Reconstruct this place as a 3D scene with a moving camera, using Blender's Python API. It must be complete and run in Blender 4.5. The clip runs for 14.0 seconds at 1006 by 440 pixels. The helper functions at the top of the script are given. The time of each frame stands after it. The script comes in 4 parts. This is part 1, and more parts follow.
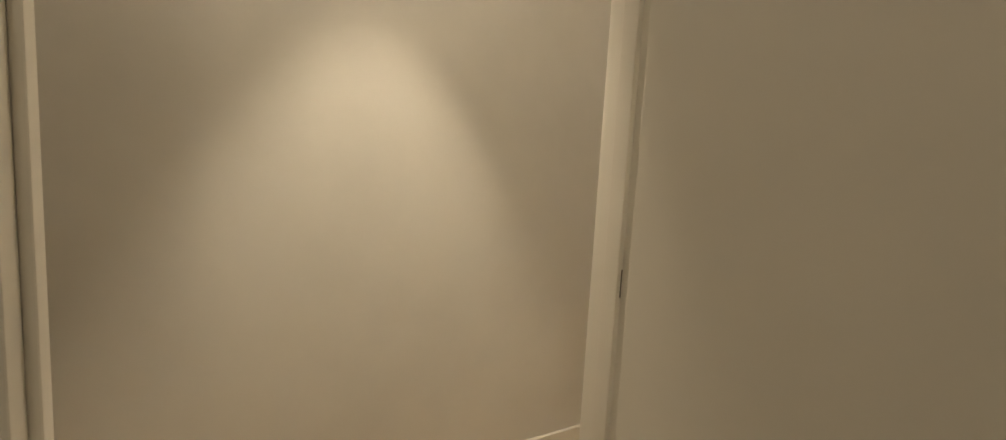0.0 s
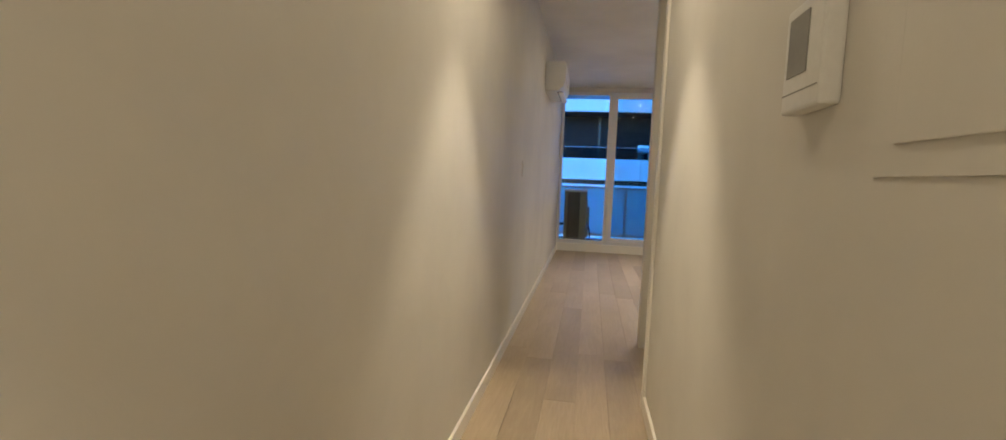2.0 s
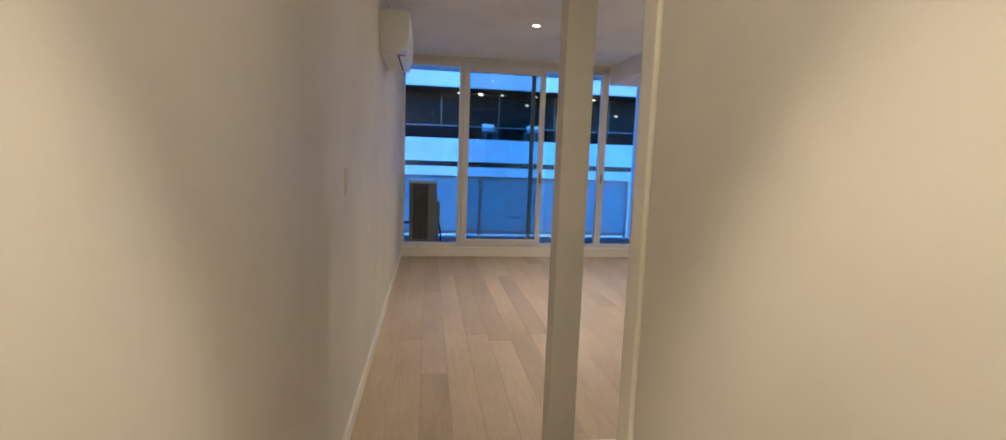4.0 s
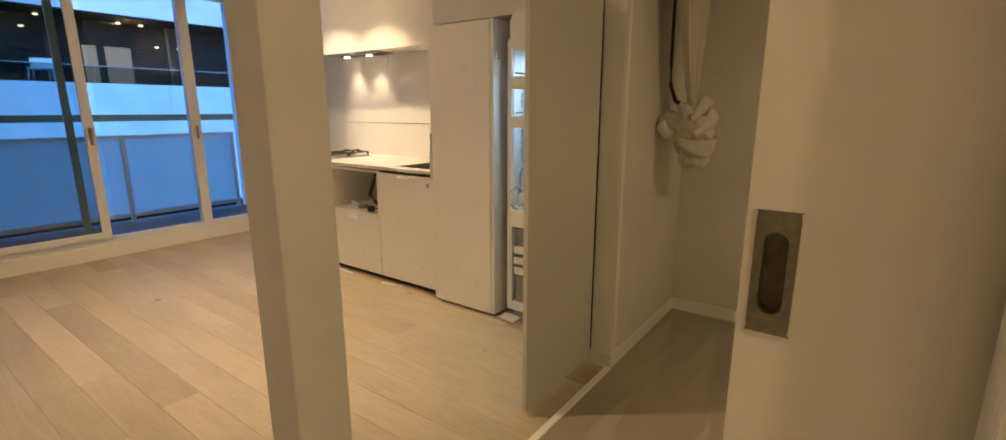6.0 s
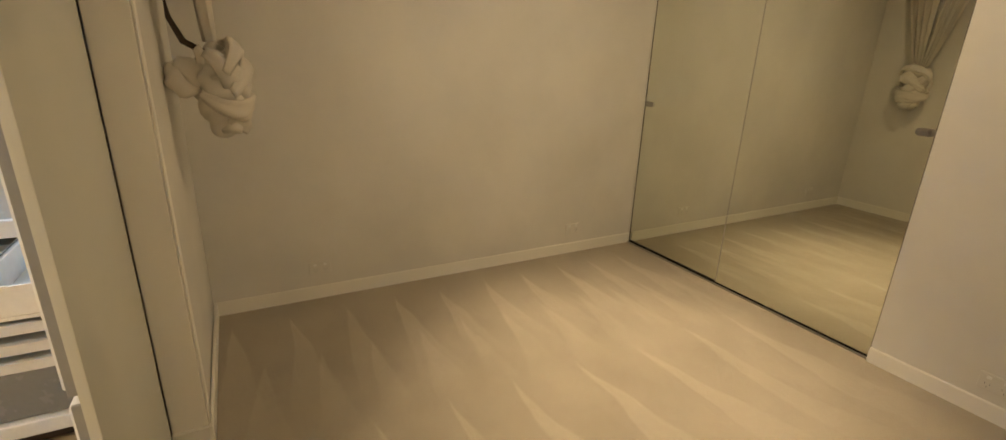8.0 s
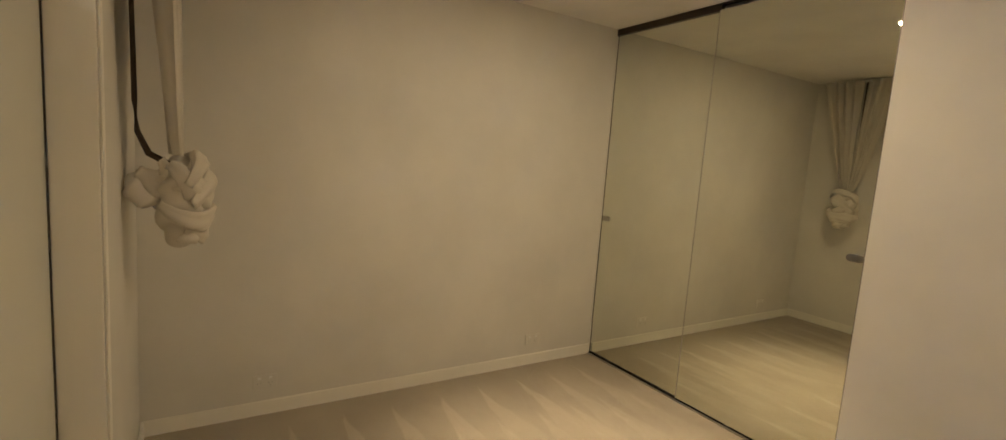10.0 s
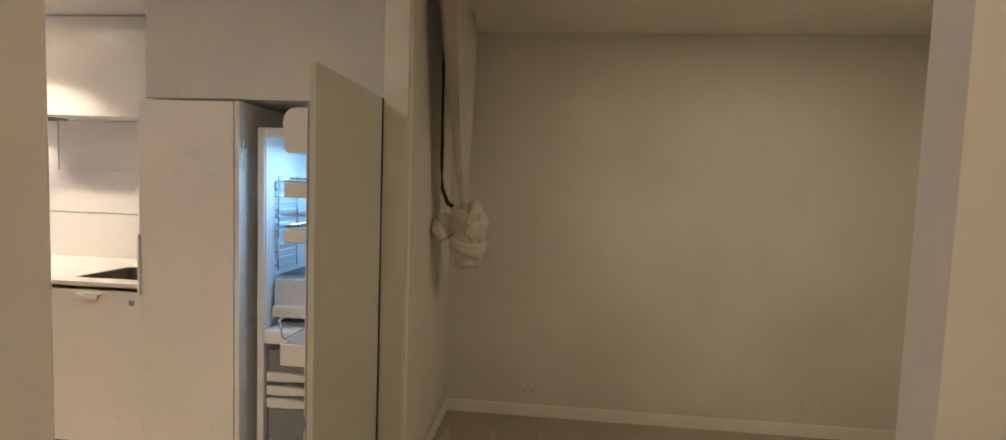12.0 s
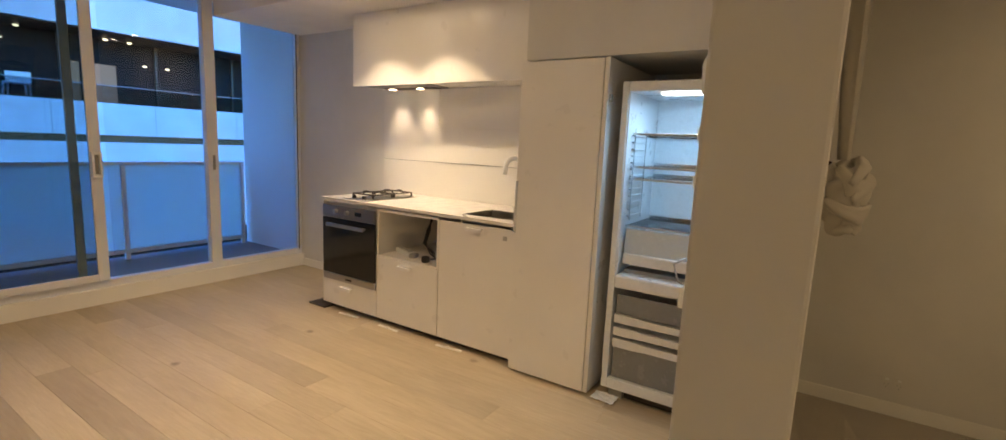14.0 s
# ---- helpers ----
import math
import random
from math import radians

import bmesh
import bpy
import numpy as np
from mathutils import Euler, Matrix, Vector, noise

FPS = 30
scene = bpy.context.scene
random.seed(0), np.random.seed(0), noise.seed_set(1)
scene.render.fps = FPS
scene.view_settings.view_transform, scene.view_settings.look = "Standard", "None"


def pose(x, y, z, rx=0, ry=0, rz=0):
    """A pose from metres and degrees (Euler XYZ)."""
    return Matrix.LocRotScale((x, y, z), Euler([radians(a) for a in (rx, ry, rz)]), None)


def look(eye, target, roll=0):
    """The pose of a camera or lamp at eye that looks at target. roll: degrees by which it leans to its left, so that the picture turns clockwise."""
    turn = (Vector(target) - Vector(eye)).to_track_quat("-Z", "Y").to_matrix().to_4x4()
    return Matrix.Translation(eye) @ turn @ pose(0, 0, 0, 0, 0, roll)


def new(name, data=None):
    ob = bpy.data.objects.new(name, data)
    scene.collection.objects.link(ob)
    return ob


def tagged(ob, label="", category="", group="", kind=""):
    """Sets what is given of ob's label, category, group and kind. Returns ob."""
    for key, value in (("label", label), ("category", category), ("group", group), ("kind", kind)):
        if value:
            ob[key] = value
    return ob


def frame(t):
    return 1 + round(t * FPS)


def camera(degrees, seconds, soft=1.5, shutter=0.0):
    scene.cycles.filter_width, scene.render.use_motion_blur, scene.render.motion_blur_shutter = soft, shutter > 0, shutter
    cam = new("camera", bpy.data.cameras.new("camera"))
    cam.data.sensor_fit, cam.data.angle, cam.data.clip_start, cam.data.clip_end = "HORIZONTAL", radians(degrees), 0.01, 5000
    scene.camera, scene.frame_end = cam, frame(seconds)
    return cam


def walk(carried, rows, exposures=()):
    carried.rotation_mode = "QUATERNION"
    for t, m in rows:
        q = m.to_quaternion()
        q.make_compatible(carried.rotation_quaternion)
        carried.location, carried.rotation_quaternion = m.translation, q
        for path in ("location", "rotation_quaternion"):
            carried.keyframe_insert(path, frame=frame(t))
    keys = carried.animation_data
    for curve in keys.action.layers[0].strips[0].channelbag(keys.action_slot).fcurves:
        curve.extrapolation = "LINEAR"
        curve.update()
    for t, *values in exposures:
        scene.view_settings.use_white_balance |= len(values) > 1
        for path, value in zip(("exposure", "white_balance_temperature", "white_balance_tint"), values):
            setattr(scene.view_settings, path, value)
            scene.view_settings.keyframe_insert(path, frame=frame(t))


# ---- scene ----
cam = camera(90.7, 14.0)
PATH = [
    (0, (1.532, -8.752, 1.158), (-0.165, -7.716, 0.942), 3.1),
    (0.4, (1.218, -8.694, 1.107), (-0.277, -7.379, 0.925), 3.6),
    (0.6, (1.069, -8.623, 1.121), (-0.307, -7.188, 0.908), 4.2),
    (0.8, (0.912, -8.481, 1.117), (-0.306, -6.907, 0.916), 5.3),
    (1, (0.807, -8.412, 1.116), (-0.262, -6.734, 0.917), 4.8),
    (1.2, (0.738, -8.365, 1.103), (-0.177, -6.596, 0.924), 3.6),
    (1.5, (0.606, -8.297, 1.115), (-0.053, -6.418, 0.932), 3.3),
    (1.8, (0.533, -8.167, 1.124), (0.107, -6.222, 0.94), 2.4),
    (2.2, (0.483, -7.945, 1.127), (0.196, -5.973, 0.97), 2.5),
    (4.3, (0.331, -6.425, 1.337), (0.768, -4.491, 1.074), 1.49),
    (4.5, (0.319, -6.319, 1.341), (0.859, -4.412, 1.063), 1.09),
    (5, (0.346, -6.000, 1.323), (1.213, -4.226, 1.002), 0.41),
    (5.5, (0.379, -5.717, 1.312), (1.612, -4.188, 0.94), 0.25),
    (6, (0.428, -5.444, 1.312), (2.005, -4.293, 0.879), 0),
    (6.5, (0.572, -5.251, 1.289), (2.407, -4.623, 0.8), -0.75),
    (7, (0.749, -5.061, 1.405), (2.644, -5.042, 0.763), -0.2),
    (7.5, (0.84, -4.855, 1.336), (2.654, -5.408, 0.7), 0.66),
    (8, (0.928, -4.71, 1.349), (2.597, -5.613, 0.719), 1.91),
    (8.5, (0.921, -4.715, 1.367), (2.564, -5.727, 0.841), 2.14),
    (8.7, (0.928, -4.699, 1.366), (2.555, -5.762, 0.894), 2.24),
    (11, (0.829, -4.817, 1.485), (2.659, -5.624, 1.502), 1.8),
    (11.5, (0.631, -5.060, 1.492), (2.605, -5.380, 1.435), 2.13),
    (12, (0.549, -5.114, 1.452), (2.537, -4.935, 1.324), 2.01),
    (12.5, (0.400, -5.086, 1.46), (2.283, -4.452, 1.232), 2.08),
    (13, (0.335, -4.989, 1.442), (2.003, -3.923, 1.155), 2.96),
    (13.2, (0.341, -4.93, 1.429), (1.934, -3.762, 1.122), 2.95),
    (13.5, (0.362, -4.835, 1.379), (1.924, -3.621, 1.086), 3.09),
    (13.8, (0.369, -4.691, 1.367), (1.99, -3.557, 1.073), 2.63),
    (14, (0.374, -4.613, 1.359), (2.034, -3.538, 1.062), 2.52),
]
EXPOSURES = [  # seconds, stops, kelvin, tint
    (0.0, 0.1, 6500, 6), (0.6, 0.1, 6600, 4), (1.0, 0.1, 6000, 5), (1.6, 0.1, 6000, 5), (2.2, 0.1, 6500, 4), (4.5, 0.1, 6300, 8), (5.2, 0.15, 7600, 9), (5.6, 0.13, 8600, 9), (6.0, 0.2, 8900, 8), (6.5, 0.22, 9400, 8), (7.0, 0.42, 8300, 7),
    (7.5, 0.58, 8200, 7), (8.0, 0.82, 7600, 6), (8.7, 0.85, 7400, 6), (10.9, 0.66, 7200, 7), (11.5, 0.55, 6300, 6), (12.0, 0.28, 6700, 8), (12.6, 0.36, 6600, 8), (13.2, 0.17, 7700, 10), (13.5, 0.1, 8100, 10), (14.0, 0.1, 8200, 10)]
walk(cam, [(t, look(eye, target, roll)) for t, eye, target, roll in PATH], EXPOSURES)
SKY, DUSK_SUN = 5.6, 0.9
HALL_W, LIVING_W, BED_W, BATH_W, HOOD_W, FRIDGE_W = 82, 84, 126, 42, 10, 3.4
SPILL_HALL, SPILL = 0.07, 0.07

# ---------------------------------------------------------------- world and lights
world = bpy.data.worlds.new("dusk")
scene.world = world
world.use_nodes = True
wn = world.node_tree.nodes
sky = wn.new("ShaderNodeTexSky")
sky.sky_type = "NISHITA"
sky.sun_disc = False
sky.sun_elevation = radians(2)
sky.sun_rotation = radians(200)
sky.altitude = 50
sky.ozone_density = 8
sky.dust_density = 0.3
bg = wn["Background"]
bg.inputs["Strength"].default_value = SKY
tint = wn.new("ShaderNodeMix")
tint.data_type, tint.blend_type = "RGBA", "MULTIPLY"
tint.inputs[0].default_value, tint.inputs[7].default_value = 1.0, (0.98, 1.14, 0.92, 1)
world.node_tree.links.new(sky.outputs[0], tint.inputs[6])
world.node_tree.links.new(tint.outputs[2], bg.inputs["Color"])


def sun(strength, elevation, heading):
    data = bpy.data.lights.new("sun", "SUN")
    data.energy, data.angle, data.color = strength, radians(40), (0.46, 0.68, 1.0)
    ob = new("sun", data)
    ob.matrix_world = pose(0, -6, 12, 90 - elevation, 0, heading)
    return ob


sun(DUSK_SUN, 40, 8)


def spot(name, x, y, z, watts, degrees, color, blend=0.35, radius=0.03, tilt=(0, 0)):
    data = bpy.data.lights.new(name, "SPOT")
    data.energy, data.color, data.spot_size, data.spot_blend, data.shadow_soft_size = watts, color, radians(degrees), blend, radius
    ob = new(name, data)
    ob.matrix_world = pose(x, y, z, tilt[0], tilt[1], 0)
    return ob


WARM = (1.0, 0.80, 0.585)
DOWNLIGHTS = [  # x, y, ceiling height, watts
    (0.42, -6.26, 2.40, HALL_W), (0.42, -8.31, 2.40, HALL_W),
    (1.35, -1.75, 2.60, LIVING_W), (1.35, -3.5, 2.60, LIVING_W), (2.84, -1.66, 2.36, LIVING_W * 0.55), (2.84, -2.21, 2.36, LIVING_W * 0.55),
    (2.30, -6.28, 2.41, BED_W), (1.75, -9.0, 2.40, BATH_W)]
for x, y, z, w in DOWNLIGHTS:
    hall = x < 1
    spot("downlight_beam", x, y, z - 0.012, w, 58 if hall else 101 if x > 2.8 else 100 if y > -5 else 66, (1.0, 0.85, 0.68) if x > 2.8 else WARM, 0.5 if hall else 0.45 if x > 2.8 else 1.0, 0.035)
    spill = bpy.data.lights.new("downlight_spill", "AREA")
    spill.shape, spill.size, spill.energy, spill.color = "DISK", 0.07, w * (SPILL_HALL if hall else 0.02 if x > 2.8 else SPILL), WARM
    new("downlight_spill", spill).matrix_world = pose(x, y, z - 0.010)
for y in (-1.45, -1.76):
    spot("hood_beam", 3.49, y, 1.775, HOOD_W, 84, (1.0, 0.84, 0.68), 0.8, 0.015, (0, 6))


# ---------------------------------------------------------------- mesh helpers
def box(bm, x0, y0, z0, x1, y1, z1, bevel=0.0):
    m = Matrix.Translation(((x0 + x1) / 2, (y0 + y1) / 2, (z0 + z1) / 2)) @ Matrix.Diagonal((abs(x1 - x0), abs(y1 - y0), abs(z1 - z0), 1))
    got = bmesh.ops.create_cube(bm, size=1, matrix=m)
    if bevel:
        edges = {e for v in got["verts"] for e in v.link_edges}
        bmesh.ops.bevel(bm, geom=list(edges), offset=bevel, segments=2, affect="EDGES", profile=0.6)
    return bm


def slab(x0, y0, z0, x1, y1, z1, bevel=0.0):
    return box(bmesh.new(), x0, y0, z0, x1, y1, z1, bevel)


def rod(bm, a, b, r, r2=None, seg=14):
    a, b = Vector(a), Vector(b)
    d = b - a
    m = Matrix.Translation((a + b) / 2) @ d.to_track_quat("Z", "Y").to_matrix().to_4x4()
    bmesh.ops.create_cone(bm, cap_ends=True, segments=seg, radius1=r, radius2=r if r2 is None else r2, depth=d.length, matrix=m)
    return bm


def tube(bm, points, r, seg=10):
    """A round tube along a line of points."""
    pts = [Vector(p) for p in points]
    rings = []
    up = Vector((0.03, 0.1, 1)).normalized()
    for i, p in enumerate(pts):
        d = (pts[min(i + 1, len(pts) - 1)] - pts[max(i - 1, 0)]).normalized()
        side = d.cross(up)
        side = side.normalized() if side.length > 1e-4 else Vector((1, 0, 0))
        top = side.cross(d).normalized()
        rr = r[i] if isinstance(r, (list, tuple)) else r
        rings.append([bm.verts.new(p + rr * (math.cos(a) * side + math.sin(a) * top)) for a in [2 * math.pi * k / seg for k in range(seg)]])
    for q, s in zip(rings, rings[1:]):
        for k in range(seg):
            bm.faces.new((q[k], q[(k + 1) % seg], s[(k + 1) % seg], s[k]))
    bm.faces.new(rings[0][::-1])
    bm.faces.new(rings[-1])
    return bm


def finish(bm, smooth=False):
    bmesh.ops.recalc_face_normals(bm, faces=bm.faces)
    if smooth:
        for f in bm.faces:
            f.smooth = True
    return bm


def part(name, bm, material, parent=None, label="", smooth=False):
    finish(bm, smooth)
    me = bpy.data.meshes.new(name)
    bm.to_mesh(me)
    bm.free()
    me.materials.append(material)
    ob = new(name, me)
    if parent is not None:
        ob.parent = parent
    if label:
        tagged(ob, label)
    return ob


def thing(name, label, category, at=(0, 0, 0), group="", kind="", rz=0):
    ob = new(name)
    ob.empty_display_size = 0.1
    ob.matrix_world = pose(*at, 0, 0, rz)
    return tagged(ob, label, category, group, kind)


def structure(name, bm, material, label, category):
    return tagged(part(name, bm, material), label, category, kind="structure")


# ---------------------------------------------------------------- materials
def nodes_of(name):
    m = bpy.data.materials.new(name)
    m.use_nodes = True
    t = m.node_tree
    return m, t, t.nodes["Principled BSDF"]


def mixer(t, fac, a, b, mode="MIX"):
    n = t.nodes.new("ShaderNodeMix")
    n.data_type, n.blend_type = "RGBA", mode
    for sock, v in ((n.inputs[0], fac), (n.inputs[6], a), (n.inputs[7], b)):
        if isinstance(v, (int, float)):
            sock.default_value = v
        elif isinstance(v, tuple):
            sock.default_value = (*v, 1)
        else:
            t.links.new(v, sock)
    return n.outputs[2]


def calc(t, op, a, b=0.0, clamp=False):
    n = t.nodes.new("ShaderNodeMath")
    n.operation, n.use_clamp = op, clamp
    for sock, v in zip(n.inputs, (a, b)):
        if isinstance(v, (int, float)):
            sock.default_value = v
        else:
            t.links.new(v, sock)
    return n.outputs[0]


def coords(t, scale=(1, 1, 1), source="Object", spin=0.0):
    if source == "World":
        out = t.nodes.new("ShaderNodeNewGeometry").outputs["Position"]
    else:
        out = t.nodes.new("ShaderNodeTexCoord").outputs[source]
    mp = t.nodes.new("ShaderNodeMapping")
    mp.inputs["Scale"].default_value = scale
    mp.inputs["Rotation"].default_value = (0, 0, spin)
    t.links.new(out, mp.inputs["Vector"])
    return mp.outputs[0]


def noise_tex(t, scale, detail=4, vec=None, rough=0.55, distortion=0.0):
    n = t.nodes.new("ShaderNodeTexNoise")
    n.inputs["Scale"].default_value, n.inputs["Detail"].default_value = scale, detail
    n.inputs["Roughness"].default_value, n.inputs["Distortion"].default_value = rough, distortion
    if vec is not None:
        t.links.new(vec, n.inputs["Vector"])
    return n.outputs["Fac"]


def ramp(t, fac, stops):
    n = t.nodes.new("ShaderNodeValToRGB")
    el = n.color_ramp.elements
    while len(el) < len(stops):
        el.new(0.5)
    for e, (p, c) in zip(el, stops):
        e.position, e.color = p, (*c, 1)
    t.links.new(fac, n.inputs[0])
    return n.outputs[0]


def bump(t, b, height, strength, distance):
    n = t.nodes.new("ShaderNodeBump")
    n.inputs["Strength"].default_value, n.inputs["Distance"].default_value = strength, distance
    t.links.new(height, n.inputs["Height"])
    t.links.new(n.outputs[0], b.inputs["Normal"])


def painted(name, color, rough=0.55, grain=140, depth=0.0006, stain=0.05, source="World"):
    m, t, b = nodes_of(name)
    v = coords(t, source=source)
    blot = noise_tex(t, 1.7, 5, v)
    dark = tuple(c * (1 - 2.2 * stain) for c in color)
    t.links.new(ramp(t, blot, [(0.3, dark), (0.62, color)]), b.inputs["Base Color"])
    fine = noise_tex(t, grain, 3, v)
    t.links.new(calc(t, "ADD", calc(t, "MULTIPLY", noise_tex(t, 9, 4, v), 0.16), rough - 0.08), b.inputs["Roughness"])
    bump(t, b, fine, 0.35, depth)
    return m


def plain(name, color, rough=0.4, metal=0.0, grain=60, vary=0.06):
    m, t, b = nodes_of(name)
    v = coords(t, source="World")
    n = noise_tex(t, grain, 4, v)
    t.links.new(ramp(t, n, [(0.3, tuple(c * (1 - vary) for c in color)), (0.7, color)]), b.inputs["Base Color"])
    t.links.new(calc(t, "ADD", calc(t, "MULTIPLY", noise_tex(t, 14, 3, v), 0.2), max(rough - 0.1, 0.02)), b.inputs["Roughness"])
    b.inputs["Metallic"].default_value = metal
    return m


def glassy(name, color, rough=0.0, ior=1.45):
    """Thin pane: mostly clear, with a real surface reflection."""
    m = bpy.data.materials.new(name)
    m.use_nodes = True
    t = m.node_tree
    t.nodes.remove(t.nodes["Principled BSDF"])
    tr, gl = t.nodes.new("ShaderNodeBsdfTransparent"), t.nodes.new("ShaderNodeBsdfGlossy")
    tr.inputs[0].default_value, gl.inputs["Roughness"].default_value = (*color, 1), rough
    mx, fr = t.nodes.new("ShaderNodeMixShader"), t.nodes.new("ShaderNodeFresnel")
    fr.inputs[0].default_value = ior
    t.links.new(fr.outputs[0], mx.inputs[0])
    t.links.new(tr.outputs[0], mx.inputs[1])
    t.links.new(gl.outputs[0], mx.inputs[2])
    t.links.new(mx.outputs[0], t.nodes["Material Output"].inputs[0])
    return m


def glow(name, color, strength):
    m = bpy.data.materials.new(name)
    m.use_nodes = True
    b = m.node_tree.nodes["Principled BSDF"]
    b.inputs["Base Color"].default_value = (0.02, 0.02, 0.02, 1)
    b.inputs["Emission Color"].default_value = (*color, 1)
    b.inputs["Emission Strength"].default_value = strength
    return m


def oak():
    """Pale limed oak; each plank varies by its own random number."""
    m, t, b = nodes_of("limed_oak")
    v = coords(t, (1, 1, 1), "World")
    info = t.nodes.new("ShaderNodeObjectInfo")
    shift = t.nodes.new("ShaderNodeVectorMath")
    shift.operation = "ADD"
    comb = t.nodes.new("ShaderNodeCombineXYZ")
    t.links.new(calc(t, "MULTIPLY", info.outputs["Random"], 37.0), comb.inputs[1])
    t.links.new(calc(t, "MULTIPLY", info.outputs["Random"], 11.0), comb.inputs[0])
    t.links.new(v, shift.inputs[0])
    t.links.new(comb.outputs[0], shift.inputs[1])
    mp = t.nodes.new("ShaderNodeMapping")
    mp.inputs["Scale"].default_value = (1, 0.09, 1)
    t.links.new(shift.outputs[0], mp.inputs[0])
    grain = noise_tex(t, 46, 6, mp.outputs[0], 0.6, 1.2)
    mp2 = t.nodes.new("ShaderNodeMapping")
    mp2.inputs["Scale"].default_value = (1, 0.3, 1)
    t.links.new(shift.outputs[0], mp2.inputs[0])
    cloud = noise_tex(t, 3.2, 4, mp2.outputs[0])
    base = ramp(t, grain, [(0.25, (0.45, 0.362, 0.248)), (0.7, (0.55, 0.455, 0.325))])
    tone = ramp(t, info.outputs["Random"], [(0.0, (0.81, 0.795, 0.77)), (0.16, (0.92, 0.91, 0.895)), (0.4, (0.985, 0.98, 0.97)), (1.0, (1.03, 1.02, 1.0))])
    c = mixer(t, 1.0, base, tone, "MULTIPLY")
    c = mixer(t, 1.0, c, ramp(t, cloud, [(0.28, (0.80, 0.775, 0.745)), (0.68, (1, 1, 1))]), "MULTIPLY")
    vor = t.nodes.new("ShaderNodeTexVoronoi")
    vor.inputs["Scale"].default_value = 1.9
    mp3 = t.nodes.new("ShaderNodeMapping")
    mp3.inputs["Scale"].default_value = (1.0, 0.75, 0.0)
    t.links.new(shift.outputs[0], mp3.inputs[0])
    t.links.new(mp3.outputs[0], vor.inputs["Vector"])
    wob = calc(t, "ADD", vor.outputs["Distance"], calc(t, "MULTIPLY", noise_tex(t, 30, 3, v), 0.05))
    knot = ramp(t, wob, [(0.045, (1, 1, 1)), (0.085, (0, 0, 0))])
    c = mixer(t, calc(t, "MULTIPLY", knot, 0.7), c, (0.17, 0.12, 0.08))
    t.links.new(c, b.inputs["Base Color"])
    t.links.new(calc(t, "ADD", calc(t, "MULTIPLY", grain, 0.18), 0.36), b.inputs["Roughness"])
    bump(t, b, grain, 0.25, 0.0008)
    return m


def carpet_mat():
    """Cut-pile carpet with the sweeps that a vacuum cleaner leaves in the pile."""
    m, t, b = nodes_of("cut_pile_carpet")
    v = coords(t, (1, 1, 1), "World")
    sep = t.nodes.new("ShaderNodeSeparateXYZ")
    t.links.new(v, sep.inputs[0])
    x, y = sep.outputs[0], sep.outputs[1]
    wob = calc(t, "MULTIPLY", calc(t, "SUBTRACT", noise_tex(t, 1.3, 2, v), 0.5), 0.7)
    masks = []
    for period, off, start, length, slant in ((0.27, 0.05, 3.50, 0.9, 0.14), (0.33, 0.2, 2.55, 1.2, -0.22), (0.24, 0.12, 3.1, 0.7, 0.3)):
        u = calc(t, "ADD", calc(t, "ADD", calc(t, "DIVIDE", y, period), off), calc(t, "ADD", calc(t, "MULTIPLY", x, slant), wob))
        tri = calc(t, "MULTIPLY", calc(t, "ABSOLUTE", calc(t, "SUBTRACT", calc(t, "FRACT", u), 0.5)), 2.0)
        run = calc(t, "DIVIDE", calc(t, "SUBTRACT", start, x), length)
        inside = calc(t, "MULTIPLY", calc(t, "SUBTRACT", calc(t, "MULTIPLY", run, 0.9), tri), 14.0, True)
        fade = calc(t, "SUBTRACT", 1.0, run, True)
        gate = calc(t, "MULTIPLY", calc(t, "GREATER_THAN", run, 0.0), fade)
        masks.append(calc(t, "MULTIPLY", inside, gate))
    nap = calc(t, "ADD", calc(t, "ADD", masks[0], calc(t, "MULTIPLY", masks[1], 0.8)), calc(t, "MULTIPLY", masks[2], 0.6), True)
    fibre = noise_tex(t, 420, 3, v)
    broad = noise_tex(t, 2.1, 4, v)
    base = ramp(t, broad, [(0.3, (0.335, 0.287, 0.217)), (0.7, (0.43, 0.372, 0.287))])
    c = mixer(t, calc(t, "MULTIPLY", nap, calc(t, "ADD", 0.10, calc(t, "MULTIPLY", noise_tex(t, 3.1, 3, v), 0.6))), base, (0.64, 0.57, 0.46))
    c = mixer(t, 0.5, c, ramp(t, fibre, [(0.3, (0.55, 0.55, 0.55)), (0.7, (1.15, 1.15, 1.15))]), "MULTIPLY")
    t.links.new(c, b.inputs["Base Color"])
    b.inputs["Roughness"].default_value = 0.95
    b.inputs["Sheen Weight"].default_value = 0.25
    bump(t, b, fibre, 0.7, 0.004)
    return m


WALL = painted("matt_wall_paint", (0.70, 0.68, 0.63), 0.6)
CEIL = painted("ceiling_paint", (0.80, 0.785, 0.75), 0.7)
TRIM = painted("gloss_trim_paint", (0.84, 0.815, 0.745), 0.32, 60, 0.0003, 0.03)
OAK = oak()
GROUT = plain("plank_joint", (0.47, 0.38, 0.265), 0.8)
CARPET = carpet_mat()
CABINET = painted("satin_white_laminate", (0.82, 0.795, 0.745), 0.3, 200, 0.0002, 0.03)
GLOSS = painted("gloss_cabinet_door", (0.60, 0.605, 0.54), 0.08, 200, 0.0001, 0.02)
STONE = plain("white_stone_worktop", (0.80, 0.77, 0.72), 0.22, 0, 300, 0.08)
ALU = painted("white_powdercoat", (0.74, 0.75, 0.76), 0.35, 200, 0.0001, 0.02)
